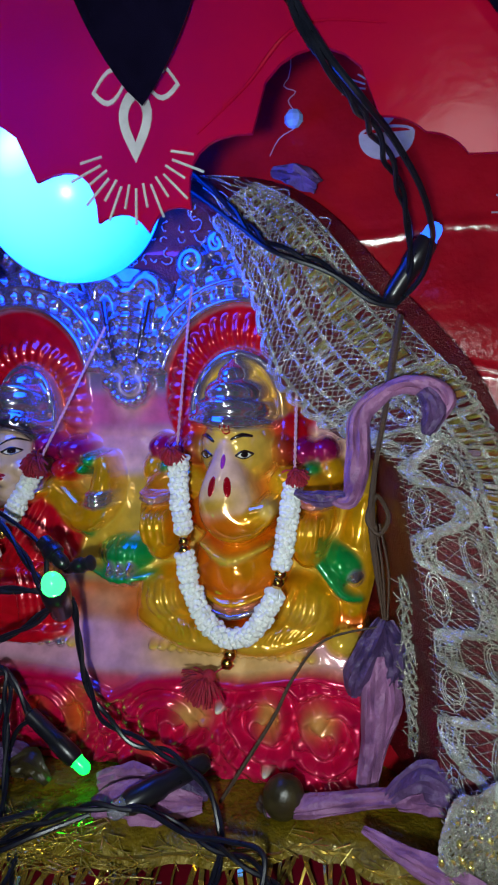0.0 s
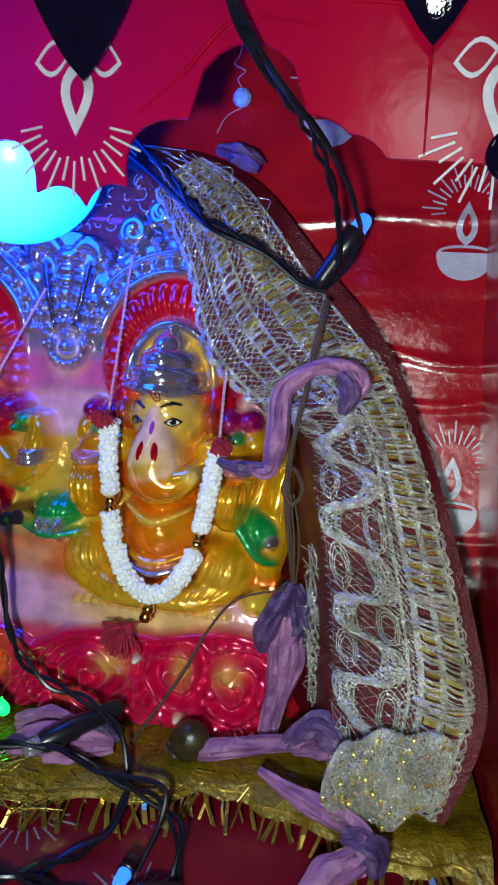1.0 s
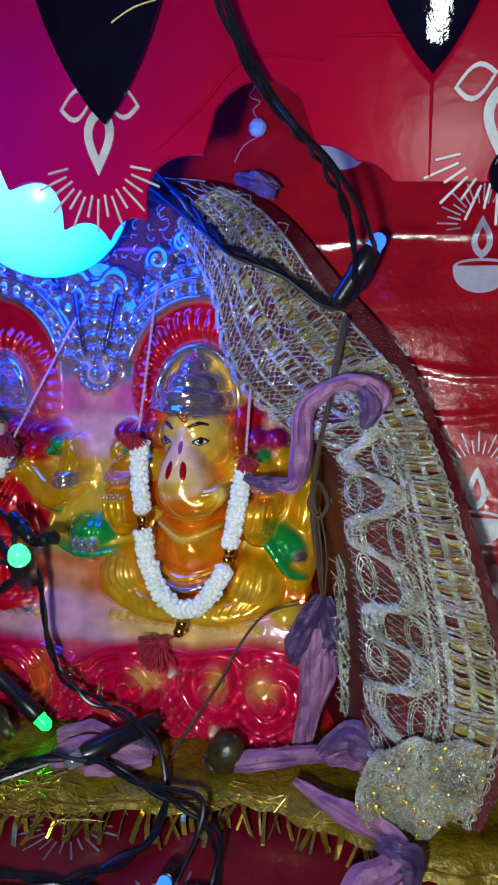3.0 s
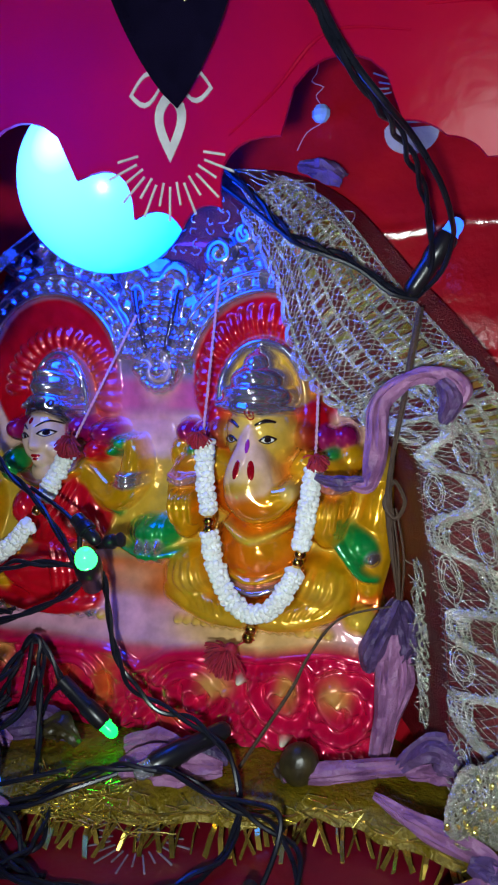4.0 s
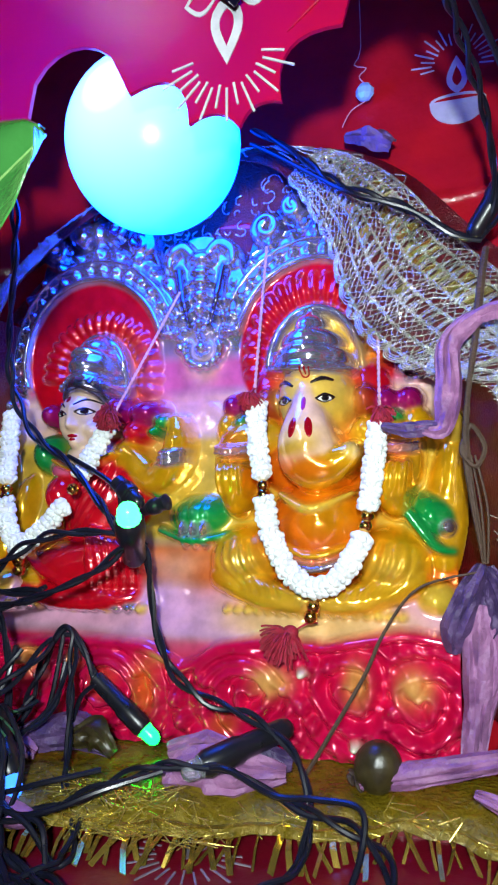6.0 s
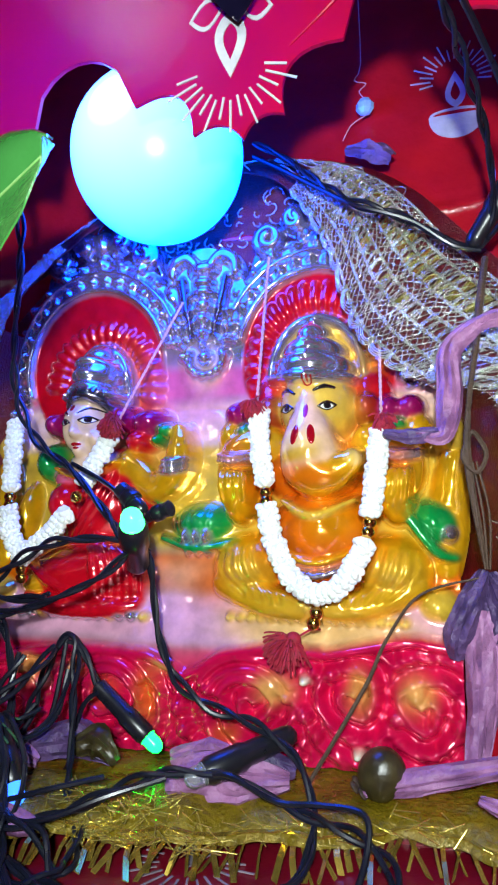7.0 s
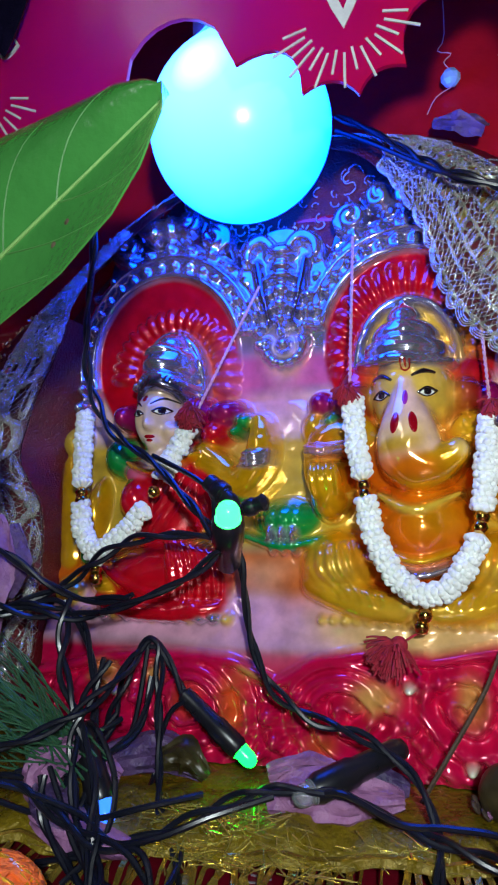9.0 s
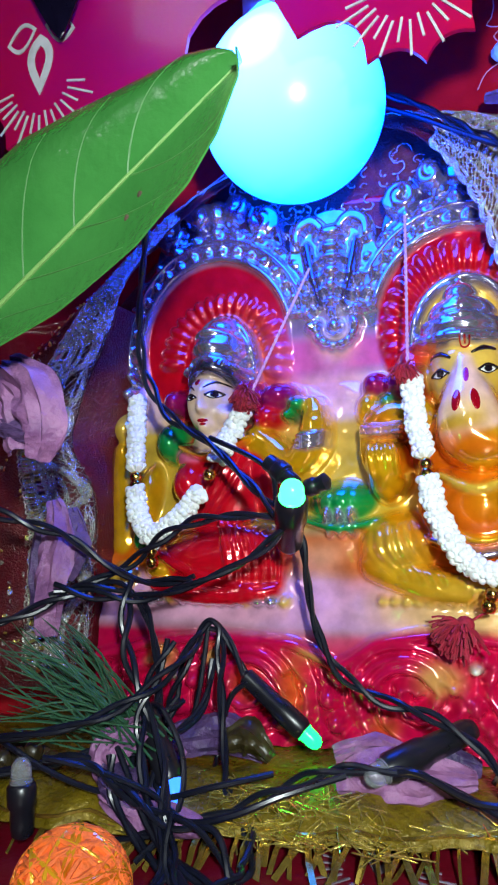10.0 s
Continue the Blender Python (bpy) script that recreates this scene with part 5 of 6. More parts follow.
garland("garland", [[(-0.0690, 0.2010, 0.0985), (-0.0682, 0.1990, 0.0880), (-0.0660, 0.1965, 0.0765)],
                    [(-0.0650, 0.1945, 0.0690), (-0.0625, 0.1935, 0.0590), (-0.0570, 0.1925, 0.0495), (-0.0508, 0.1925, 0.0455)],
                    [(-0.0500, 0.1925, 0.0456), (-0.0440, 0.1925, 0.0480), (-0.0385, 0.1940, 0.0560), (-0.0366, 0.1950, 0.0605)],
                    [(-0.0352, 0.1960, 0.0690), (-0.0338, 0.1980, 0.0800), (-0.0326, 0.2010, 0.0925)]],
        [((-0.0712, 0.2215, 0.1560), (-0.0700, 0.2010, 0.1000)), ((-0.0345, 0.2215, 0.1450), (-0.0322, 0.2010, 0.0940))],
        [(-0.0655, 0.1950, 0.0742), (-0.0653, 0.1945, 0.0715), (-0.0362, 0.1955, 0.0628), (-0.0356, 0.1955, 0.0656), (-0.0505, 0.1930, 0.0405), (-0.0515, 0.1935, 0.0375)],
        [((-0.0705, 0.2000, 0.1020), (0, -0.4, -1), 0.0050), ((-0.0318, 0.2005, 0.0960), (0.2, -0.4, -1), 0.0048), ((-0.0575, 0.1940, 0.0325), (-0.5, -0.2, -0.4), 0.0092)],
        "white flower-bead garland with gold beads on the elephant-headed idol")
garland("garland", [[(-0.1568, 0.2020, 0.0985), (-0.1560, 0.2000, 0.0870), (-0.1550, 0.1980, 0.0760)],
                    [(-0.1540, 0.1960, 0.0690), (-0.1522, 0.1950, 0.0610), (-0.1480, 0.1945, 0.0548)],
                    [(-0.1472, 0.1945, 0.0548), (-0.1385, 0.1945, 0.0610), (-0.1315, 0.1955, 0.0690)],
                    [(-0.1262, 0.1970, 0.0790), (-0.1225, 0.1990, 0.0870), (-0.1195, 0.2010, 0.0940)]],
        [((-0.1030, 0.2215, 0.1430), (-0.1170, 0.2010, 0.0985))],
        [(-0.1546, 0.1970, 0.0738), (-0.1543, 0.1965, 0.0712), (-0.1290, 0.1960, 0.0735), (-0.1476, 0.1945, 0.0505), (-0.1478, 0.1950, 0.0475)],
        [((-0.1178, 0.2000, 0.0985), (-0.1, -0.5, -0.6), 0.0066)],
        "white flower-bead garland with gold beads on the red-robed idol")

# ---- string of fairy lights ----
lights = empty("fairy_light_string", (-0.09, 0.17, TABLE_Z), label="dark twisted-pair fairy light string draped over the idol", category="fairy lights")


def cable(pts, r=0.00074, pair=True, pitch=0.024):
    pts = [(x, y, max(z, TABLE_Z + 0.0022)) for x, y, z in pts]
    P = spline(pts, 10)
    dist, acc = [0.0], 0.0
    for a, b in zip(P, P[1:]):
        acc += (b - a).length
        dist.append(acc)
    for ph in ((0, math.pi) if pair else (0,)):
        Q = []
        for i, p in enumerate(P):
            t = (P[min(i + 1, len(P) - 1)] - P[max(i - 1, 0)]).normalized()
            a = t.cross(Vector((0.2, 1, 0.1))).normalized()
            b = t.cross(a)
            w = dist[i] / pitch * 2 * math.pi + ph
            Q.append(p + (r * 1.05 if pair else 0) * (math.cos(w) * a + math.sin(w) * b) * (1 + 0.5 * math.sin(dist[i] * 90 + len(P))))
        Shape().tube(Q, r, WIRE, 7, 1).make("wire", lights)


def socket(base, tip, lens, bright, r=0.0034):
    """A black holder from base towards tip, and its small lamp."""
    A, Bv = Vector(base), Vector(tip)
    ax = (Bv - A).normalized()
    L = (Bv - A).length
    h = Shape().lathe([(0.0010, 0), (0.0024, 0.001), (r * 0.82, 0.003), (r * 0.86, L * 0.55), (r, L * 0.6), (r, L * 0.94), (r * 0.8, L)], A, ax, HOLDER, 14).make("lamp_holder", lights)
    q = r * 0.72
    Shape().lathe([(q * 1.12, 0), (q * 1.12, 0.0006), (q, 0.0008), (q, 0.0032), (q * 0.86, 0.0044), (q * 0.5, 0.0053), (0.0002, 0.0056)], Bv - ax * 0.0003, ax, bright, 14).make("lamp_lens", h, label=lens)


W1 = [(-0.1036, 0.183, 0.061), (-0.0979, 0.1842, 0.0554), (-0.0966, 0.1854, 0.0441), (-0.0949, 0.1856, 0.0331), (-0.0894, 0.1848, 0.022), (-0.0791, 0.184, 0.0154), (-0.0675, 0.1824, 0.0131), (-0.058, 0.1808, 0.0088), (-0.0524, 0.1784, 0.0046), (-0.0485, 0.174, -0.002), (-0.0475, 0.1690, -0.0085), (-0.0500, 0.158, -0.0135), (-0.063, 0.142, -0.0145), (-0.080, 0.134, -0.0145), (-0.105, 0.132, -0.0145)]
cable(W1)
cable([(-0.165, 0.168, 0.040), (-0.147, 0.176, 0.047), (-0.1375, 0.176, 0.0538), (-0.1262, 0.176, 0.0596), (-0.1134, 0.176, 0.0612), (-0.101, 0.178, 0.0605), (-0.097, 0.183, 0.0570)])
cable([(-0.160, 0.163, 0.043), (-0.1421, 0.170, 0.0399), (-0.1301, 0.1715, 0.0417), (-0.1185, 0.173, 0.0457), (-0.1071, 0.1745, 0.0513), (-0.099, 0.1740, 0.0580)])
cable([(-0.180, 0.150, 0.066), (-0.1638, 0.160, 0.0594), (-0.1569, 0.165, 0.0562), (-0.1479, 0.170, 0.0485), (-0.1388, 0.175, 0.0437), (-0.1250, 0.175, 0.0450)])
cable([(-0.1400, 0.170, 0.1900), (-0.1420, 0.180, 0.1650), (-0.1447, 0.185, 0.1465), (-0.1485, 0.1883, 0.1253), (-0.1476, 0.1893, 0.1068), (-0.1389, 0.188, 0.0916), (-0.1241, 0.184, 0.082), (-0.1122, 0.18, 0.0716), (-0.1000, 0.174, 0.0610)])
cable([(-0.1241, 0.185, 0.0835), (-0.1093, 0.1813, 0.0765), (-0.1034, 0.1787, 0.0715), (-0.1019, 0.176, 0.0636)], pair=False)
cable([(-0.1400, 0.180, -0.0020), (-0.1368, 0.184, 0.0064), (-0.1337, 0.1855, 0.0173), (-0.1262, 0.187, 0.0316), (-0.1204, 0.187, 0.0276), (-0.1150, 0.187, 0.0178)])
cable([(-0.1262, 0.188, 0.0316), (-0.1277, 0.1853, 0.0153), (-0.1293, 0.1837, 0.0072), (-0.1324, 0.182, -0.001), (-0.136, 0.170, -0.010)], pair=False)
cable([(-0.1250, 0.187, 0.0310), (-0.1225, 0.187, 0.0286), (-0.1206, 0.1828, 0.0165), (-0.1175, 0.177, 0.0033), (-0.1126, 0.168, -0.0061), (-0.1047, 0.1600, -0.0105), (-0.1027, 0.150, -0.0145), (-0.110, 0.135, -0.0145)])
cable([(-0.1136, 0.185, 0.0167), (-0.1183, 0.185, 0.0129), (-0.1216, 0.185, 0.0039), (-0.1229, 0.185, -0.004), (-0.121, 0.175, -0.006)], pair=False)
cable([(-0.135, 0.150, -0.012), (-0.1189, 0.155, -0.0082), (-0.1078, 0.16, -0.0055), (-0.0952, 0.165, 0.0), (-0.0855, 0.1665, 0.0036), (-0.077, 0.168, 0.0037), (-0.0676, 0.169, 0.0036), (-0.0582, 0.17, -0.0006), (-0.0495, 0.1675, -0.0024), (-0.0355, 0.163, -0.0040), (-0.0278, 0.157, -0.0070), (-0.0260, 0.148, -0.0135)])
cable([(-0.0720, 0.168, 0.0040), (-0.0669, 0.167, 0.0044), (-0.0553, 0.1664, 0.0001), (-0.0449, 0.1652, 0.001), (-0.0342, 0.1628, 0.0010), (-0.0335, 0.1572, -0.0060), (-0.0365, 0.148, -0.0135)], pair=False)
cable([(-0.175, 0.148, -0.002), (-0.158, 0.155, 0.0007), (-0.1478, 0.1588, 0.0031), (-0.1374, 0.165, 0.0027), (-0.1289, 0.1725, 0.0059), (-0.1245, 0.18, 0.0112), (-0.1240, 0.186, 0.0220)])
cable([(-0.1427, 0.172, 0.0441), (-0.1401, 0.1662, 0.029), (-0.1339, 0.1635, 0.0168), (-0.1278, 0.1605, 0.0084), (-0.1237, 0.156, 0.0017), (-0.121, 0.150, -0.006)], r=0.0008)
cable([(-0.150, 0.146, 0.006), (-0.1401, 0.15, 0.0043), (-0.134, 0.15, 0.0013), (-0.1267, 0.15, -0.0026), (-0.1197, 0.15, -0.0053), (-0.1102, 0.15, -0.0064), (-0.1040, 0.147, -0.0130)])
cable([(-0.135, 0.148, 0.004), (-0.1251, 0.152, -0.0008), (-0.1166, 0.152, -0.0057), (-0.1059, 0.152, -0.0032), (-0.0955, 0.156, 0.0006), (-0.0831, 0.164, 0.0034)], pair=False)
cable([(-0.1374, 0.155, 0.0054), (-0.1357, 0.153, -0.0032), (-0.1282, 0.150, -0.0097), (-0.1196, 0.146, -0.0134), (-0.108, 0.140, -0.0145)])
cable([(-0.120, 0.150, -0.004), (-0.118, 0.147, -0.009), (-0.114, 0.142, -0.0135), (-0.100, 0.138, -0.0145), (-0.070, 0.140, -0.0145), (-0.040, 0.136, -0.0140)])
cable([(-0.185, 0.150, 0.030), (-0.168, 0.160, 0.036), (-0.152, 0.168, 0.043), (-0.140, 0.172, 0.040), (-0.134, 0.172, 0.024), (-0.132, 0.168, 0.008), (-0.128, 0.158, -0.004)])
cable([(-0.178, 0.145, 0.018), (-0.162, 0.150, 0.006), (-0.146, 0.154, -0.002), (-0.128, 0.156, -0.004), (-0.112, 0.158, 0.000), (-0.100, 0.164, 0.002)], pair=False)
cable([(-0.132, 0.182, 0.012), (-0.138, 0.172, 0.004), (-0.134, 0.160, -0.004), (-0.124, 0.152, -0.010), (-0.112, 0.146, -0.0135), (-0.094, 0.140, -0.0145)])
cable([(-0.140, 0.176, 0.010), (-0.130, 0.166, 0.014), (-0.122, 0.162, 0.004), (-0.120, 0.154, -0.006), (-0.126, 0.146, -0.013)], pair=False)
cable([(-0.128, 0.168, 0.030), (-0.133, 0.162, 0.014), (-0.128, 0.154, 0.000), (-0.121, 0.148, -0.008), (-0.118, 0.142, -0.0135), (-0.122, 0.130, -0.0145)])
cable([(-0.140, 0.160, 0.008), (-0.131, 0.154, -0.001), (-0.125, 0.150, -0.007), (-0.116, 0.145, -0.012), (-0.106, 0.136, -0.0145)], pair=False)
cable([(-0.172, 0.146, 0.008), (-0.155, 0.150, 0.010), (-0.140, 0.156, 0.014), (-0.128, 0.166, 0.022), (-0.124, 0.178, 0.030)])
cable([(-0.0300, 0.1330, 0.2120), (-0.0234, 0.138, 0.1969), (-0.0173, 0.1393, 0.1862), (-0.0121, 0.150, 0.1823), (-0.007, 0.170, 0.1803), (-0.0013, 0.190, 0.1715), (0.001, 0.203, 0.158), (-0.0012, 0.209, 0.1492)], r=0.0007)
cable([(-0.0290, 0.1330, 0.2122), (-0.0224, 0.138, 0.1974), (-0.0159, 0.139, 0.1866), (-0.0093, 0.142, 0.1789), (-0.0035, 0.1565, 0.176), (0.0027, 0.172, 0.1699), (0.0059, 0.186, 0.1646), (0.0068, 0.200, 0.1619), (0.004, 0.2045, 0.1532), (-0.0028, 0.209, 0.1464)], r=0.0008, pair=False)
cable([(-0.0055, 0.209, 0.1463), (-0.0152, 0.209, 0.152), (-0.0266, 0.2077, 0.1592), (-0.0414, 0.2055, 0.1651), (-0.0533, 0.2110, 0.1769), (-0.0632, 0.2150, 0.187), (-0.0750, 0.2180, 0.1960)])
cable([(-0.0027, 0.209, 0.1456), (-0.011, 0.2070, 0.1476), (-0.0225, 0.2050, 0.1557), (-0.0394, 0.2035, 0.1625), (-0.0505, 0.2080, 0.1711), (-0.064, 0.2120, 0.1817), (-0.0750, 0.2160, 0.1900)], pair=False)
socket((-0.1010, 0.184, 0.0520), (-0.0955, 0.1690, 0.0655), "lit green lamp lens", LED_GREEN, 0.0042)
socket((-0.0885, 0.1800, 0.0700), (-0.0950, 0.1815, 0.0680), "dark unlit lamp lens", HOLDER, 0.0024)
socket((-0.1060, 0.1810, 0.0760), (-0.1000, 0.1790, 0.0715), "dark unlit lamp lens", HOLDER, 0.0030)
socket((-0.1156, 0.1870, 0.0183), (-0.0985, 0.1862, 0.0048), "lit green lamp lens", LED_GREEN2, 0.0030)
socket((-0.0560, 0.1890, 0.0090), (-0.0755, 0.1705, 0.0030), "clear unlit lamp lens", CLEARLED, 0.0036)
socket((-0.1360, 0.1690, 0.0130), (-0.1250, 0.1615, -0.0020), "lit blue lamp lens", LED_BLUE, 0.0034)
socket((-0.1506, 0.1400, -0.0090), (-0.1512, 0.1400, 0.0030), "clear unlit lamp lens", CLEARLED, 0.0032)
socket((-0.0055, 0.2085, 0.1466), (0.0060, 0.2080, 0.1648), "lit blue lamp lens", LED_BLUE, 0.0036)
socket((-0.0230, 0.1420, -0.0115), (-0.0330, 0.1375, -0.0112), "lit blue lamp lens", LED_BLUE, 0.0032)
socket((-0.0380, 0.1500, -0.0115), (-0.0385, 0.1440, -0.0112), "lit blue lamp lens", LED_BLUE, 0.0024)

# faceted crystal hung on a thread before the wall
crystal = empty("hanging_crystal", (-0.0390, 0.2440, 0.2125), label="small clear blue crystal bead hung on a thin thread", category="bead")
s = Shape()
s.ball((-0.0390, 0.2375, 0.2145), (0.0034, 0.0026, 0.0034), mat("blue_crystal", (0.25, 0.45, 0.85), 0.06, spec=0.8, coat=0.5), nu=8, nv=5)
s.make("bead", crystal, smooth=False)
s = Shape().tube([(-0.0390, 0.2375, 0.2175), (-0.0410, 0.2380, 0.2210), (-0.0385, 0.2385, 0.2240), (-0.0430, 0.2400, 0.2270), (-0.0405, 0.2400, 0.2330), (-0.0410, 0.2400, 0.26)], 0.0002, STRING, 4, 3)
s.tube([(-0.0390, 0.2375, 0.2110), (-0.0440, 0.2370, 0.2080), (-0.0470, 0.2360, 0.2020)], 0.0002, STRING, 4, 3)
s.make("thread", crystal)


# ---- wilted flowers, twig and seed ----
def petal(shape, pts, w, material, curl=0.35, seed=0):
    """A limp strip of petal along pts, w its half widths, cupped and wrinkled."""
    P = spline(pts, 8)
    n = len(P) - 1
    W = np.interp(np.linspace(0, 1, n + 1), np.linspace(0, 1, len(w)), w)
    frames, up = [], Vector((0, -1, 0.25))
    for i in range(n + 1):
        t = (P[min(i + 1, n)] - P[max(i - 1, 0)]).normalized()
        side = t.cross(up)
        side = side.normalized() if side.length > 1e-5 else Vector((1, 0, 0))
        frames.append((P[i], side, side.cross(t)))

    def at(u, v):
        i = min(round(u * n), n)
        p, sd, nn = frames[i]
        q = 2 * v - 1
        wr = 0.16 * math.sin(q * 10 + seed + 2 * u) + 0.12 * math.sin(q * 5 + u * 8) + 0.45 * noise.noise(Vector((u * 5, q * 3, seed)))
        return p + sd * (W[i] * q * (1 - 0.18 * noise.noise(Vector((u * 6, seed, 1.0))))) + nn * (W[i] * (curl * (1 - q * q) + wr))

    shape.grid(at, n, 10, 0.0005, material)


def flower(label, petals, bud=None):
    f = empty("wilted_flower", petals[0][0][0], label=label, category="flower", group="offered flowers")
    for k, (pts, w, m) in enumerate(petals):
        s = Shape()
        petal(s, pts, w, m, 0.75, 1.7 * k + len(label))
        s.make("petal", f)
    if bud:
        s = Shape().ball(bud[0], bud[1], PETALDARK, bud[2])
        s.make("bud", f)
    return f


flower("limp mauve flower caught on the silver lace", [
    ([(-0.0226, 0.193, 0.0901), (-0.0150, 0.1935, 0.0890), (-0.0130, 0.1950, 0.1007), (-0.0125, 0.1970, 0.1131), (-0.0048, 0.1985, 0.1209)], [0.0006, 0.0024, 0.0034, 0.0032, 0.0022], PETAL),
    ([(-0.0070, 0.1985, 0.1195), (0.0000, 0.1990, 0.1222), (0.0065, 0.1990, 0.1212), (0.0098, 0.1990, 0.1175), (0.0069, 0.1985, 0.1090)], [0.0016, 0.0028, 0.0034, 0.0040, 0.0016], PETAL),
    ([(0.0050, 0.1975, 0.1205), (0.0080, 0.1970, 0.1150), (0.0060, 0.1970, 0.1080)], [0.0020, 0.0036, 0.0012], PETALDARK),
    ([(-0.0310, 0.194, 0.0905), (-0.0230, 0.1935, 0.0890), (-0.0150, 0.1940, 0.0905)], [0.0008, 0.0024, 0.0010], PETALDARK)])
flower("drooping mauve and indigo flower hanging on a dry stem", [
    ([(-0.0050, 0.201, 0.0520), (-0.0085, 0.1985, 0.0440), (-0.0125, 0.1980, 0.0350), (-0.0135, 0.1990, 0.0290)], [0.0020, 0.0042, 0.0044, 0.0016], PETALDARK),
    ([(-0.0045, 0.201, 0.0515), (-0.0015, 0.1990, 0.0440), (-0.0010, 0.1990, 0.0370), (-0.0030, 0.2000, 0.0320)], [0.0020, 0.0044, 0.0040, 0.0016], PETALDARK),
    ([(-0.0060, 0.199, 0.0420), (-0.0070, 0.1975, 0.0300), (-0.0075, 0.1965, 0.0180), (-0.0095, 0.1950, 0.0030)], [0.0036, 0.0044, 0.0034, 0.0026], PETAL),
    ([(-0.0040, 0.199, 0.0400), (-0.0020, 0.1980, 0.0280), (-0.0055, 0.1970, 0.0150), (-0.0080, 0.1955, 0.0020)], [0.0020, 0.0028, 0.0020, 0.0016], PETAL)])
flower("long pale mauve petals lying on the gold cloth", [
    ([(-0.0373, 0.186, -0.0030), (-0.0241, 0.186, 0.0006), (-0.0079, 0.186, 0.0050), (0.0060, 0.183, 0.0100)], [0.0014, 0.0032, 0.0026, 0.0020], PETAL),
    ([(-0.0020, 0.185, 0.0070), (0.0063, 0.182, 0.0150), (0.0141, 0.180, 0.0120), (0.0165, 0.178, 0.0070)], [0.0020, 0.0050, 0.0050, 0.0014], PETALDARK),
    ([(0.0000, 0.184, 0.0060), (0.0090, 0.180, 0.0095), (0.0165, 0.178, 0.0080)], [0.0016, 0.0030, 0.0012], PETAL)])
flower("mauve petals hanging over the fringed cloth edge", [
    ([(-0.0090, 0.178, 0.0010), (0.0042, 0.1700, 0.0000), (0.0170, 0.1620, 0.0010), (0.0235, 0.1580, 0.0000)], [0.0010, 0.0030, 0.0034, 0.0020], PETAL),
    ([(0.0225, 0.158, 0.0005), (0.0205, 0.155, -0.0040), (0.0130, 0.152, -0.0080), (0.0060, 0.148, -0.0130)], [0.0030, 0.0044, 0.0042, 0.0016], PETAL),
    ([(0.0160, 0.158, 0.0000), (0.0240, 0.155, -0.0020), (0.0250, 0.153, -0.0070)], [0.0020, 0.0045, 0.0012], PETALDARK)])
flower("crumpled greyish mauve flower lying under a black lamp holder", [
    ([(-0.0880, 0.176, -0.0030), (-0.0800, 0.178, -0.0015), (-0.0690, 0.180, -0.0010), (-0.0560, 0.182, -0.0010)], [0.0030, 0.0062, 0.0064, 0.0020], PETAL),
    ([(-0.0760, 0.182, 0.0010), (-0.0660, 0.184, 0.0020), (-0.0550, 0.185, 0.0005)], [0.0020, 0.0050, 0.0016], PETALDARK),
    ([(-0.0900, 0.184, 0.0000), (-0.0800, 0.187, 0.0025), (-0.0700, 0.188, 0.0010)], [0.0026, 0.0034, 0.0010], PETAL)])
flower("dark wilted bud lying before the carved plinth", [
    ([(-0.1420, 0.184, -0.0020), (-0.1300, 0.185, 0.0010), (-0.1200, 0.187, 0.0020), (-0.1100, 0.188, -0.0030)], [0.0026, 0.0050, 0.0052, 0.0022], PETALDARK),
    ([(-0.1200, 0.183, 0.0010), (-0.1130, 0.184, 0.0030), (-0.1070, 0.184, -0.0020)], [0.0024, 0.0046, 0.0016], SEED),
    ([(-0.1480, 0.178, -0.0030), (-0.1390, 0.179, 0.0000), (-0.1300, 0.180, -0.0030)], [0.0020, 0.0040, 0.0016], PETAL)])
flower("pale pink wilted flower hanging beside the shrine", [
    ([(-0.1500, 0.131, 0.0950), (-0.1420, 0.130, 0.0900), (-0.1385, 0.130, 0.0810), (-0.1410, 0.131, 0.0745)], [0.0030, 0.0056, 0.0058, 0.0030], PETAL),
    ([(-0.1530, 0.133, 0.0930), (-0.1480, 0.1325, 0.0850), (-0.1460, 0.132, 0.0760)], [0.0040, 0.0060, 0.0040], PETAL),
    ([(-0.1520, 0.1300, 0.0820), (-0.1460, 0.1285, 0.0805), (-0.1385, 0.1290, 0.0785)], [0.0014, 0.0022, 0.0010], PETALDARK)])
flower("mauve wilted flower resting against the red hood", [
    ([(-0.1695, 0.176, 0.0660), (-0.1660, 0.174, 0.0560), (-0.1670, 0.173, 0.0450), (-0.1700, 0.174, 0.0290)], [0.0024, 0.0050, 0.0060, 0.0036], PETAL),
    ([(-0.1640, 0.177, 0.0640), (-0.1610, 0.176, 0.0540), (-0.1640, 0.175, 0.0440)], [0.0016, 0.0036, 0.0016], PETALDARK),
    ([(-0.1740, 0.175, 0.0580), (-0.1730, 0.174, 0.0450), (-0.1740, 0.175, 0.0340)], [0.0016, 0.0030, 0.0020], PETALDARK)])
flower("indigo and mauve petals crumpled among the wires", [
    ([(-0.1328, 0.163, 0.0100), (-0.1400, 0.162, 0.0050), (-0.1411, 0.161, -0.0005), (-0.1360, 0.160, -0.0060)], [0.0026, 0.0052, 0.0054, 0.0030], PETAL),
    ([(-0.1400, 0.157, -0.0040), (-0.1300, 0.156, -0.0070), (-0.1141, 0.155, -0.0080)], [0.0030, 0.0046, 0.0020], PETAL),
    ([(-0.1420, 0.158, 0.0000), (-0.1350, 0.157, -0.0030), (-0.1280, 0.157, -0.0060)], [0.0024, 0.0050, 0.0024], PETALDARK)])
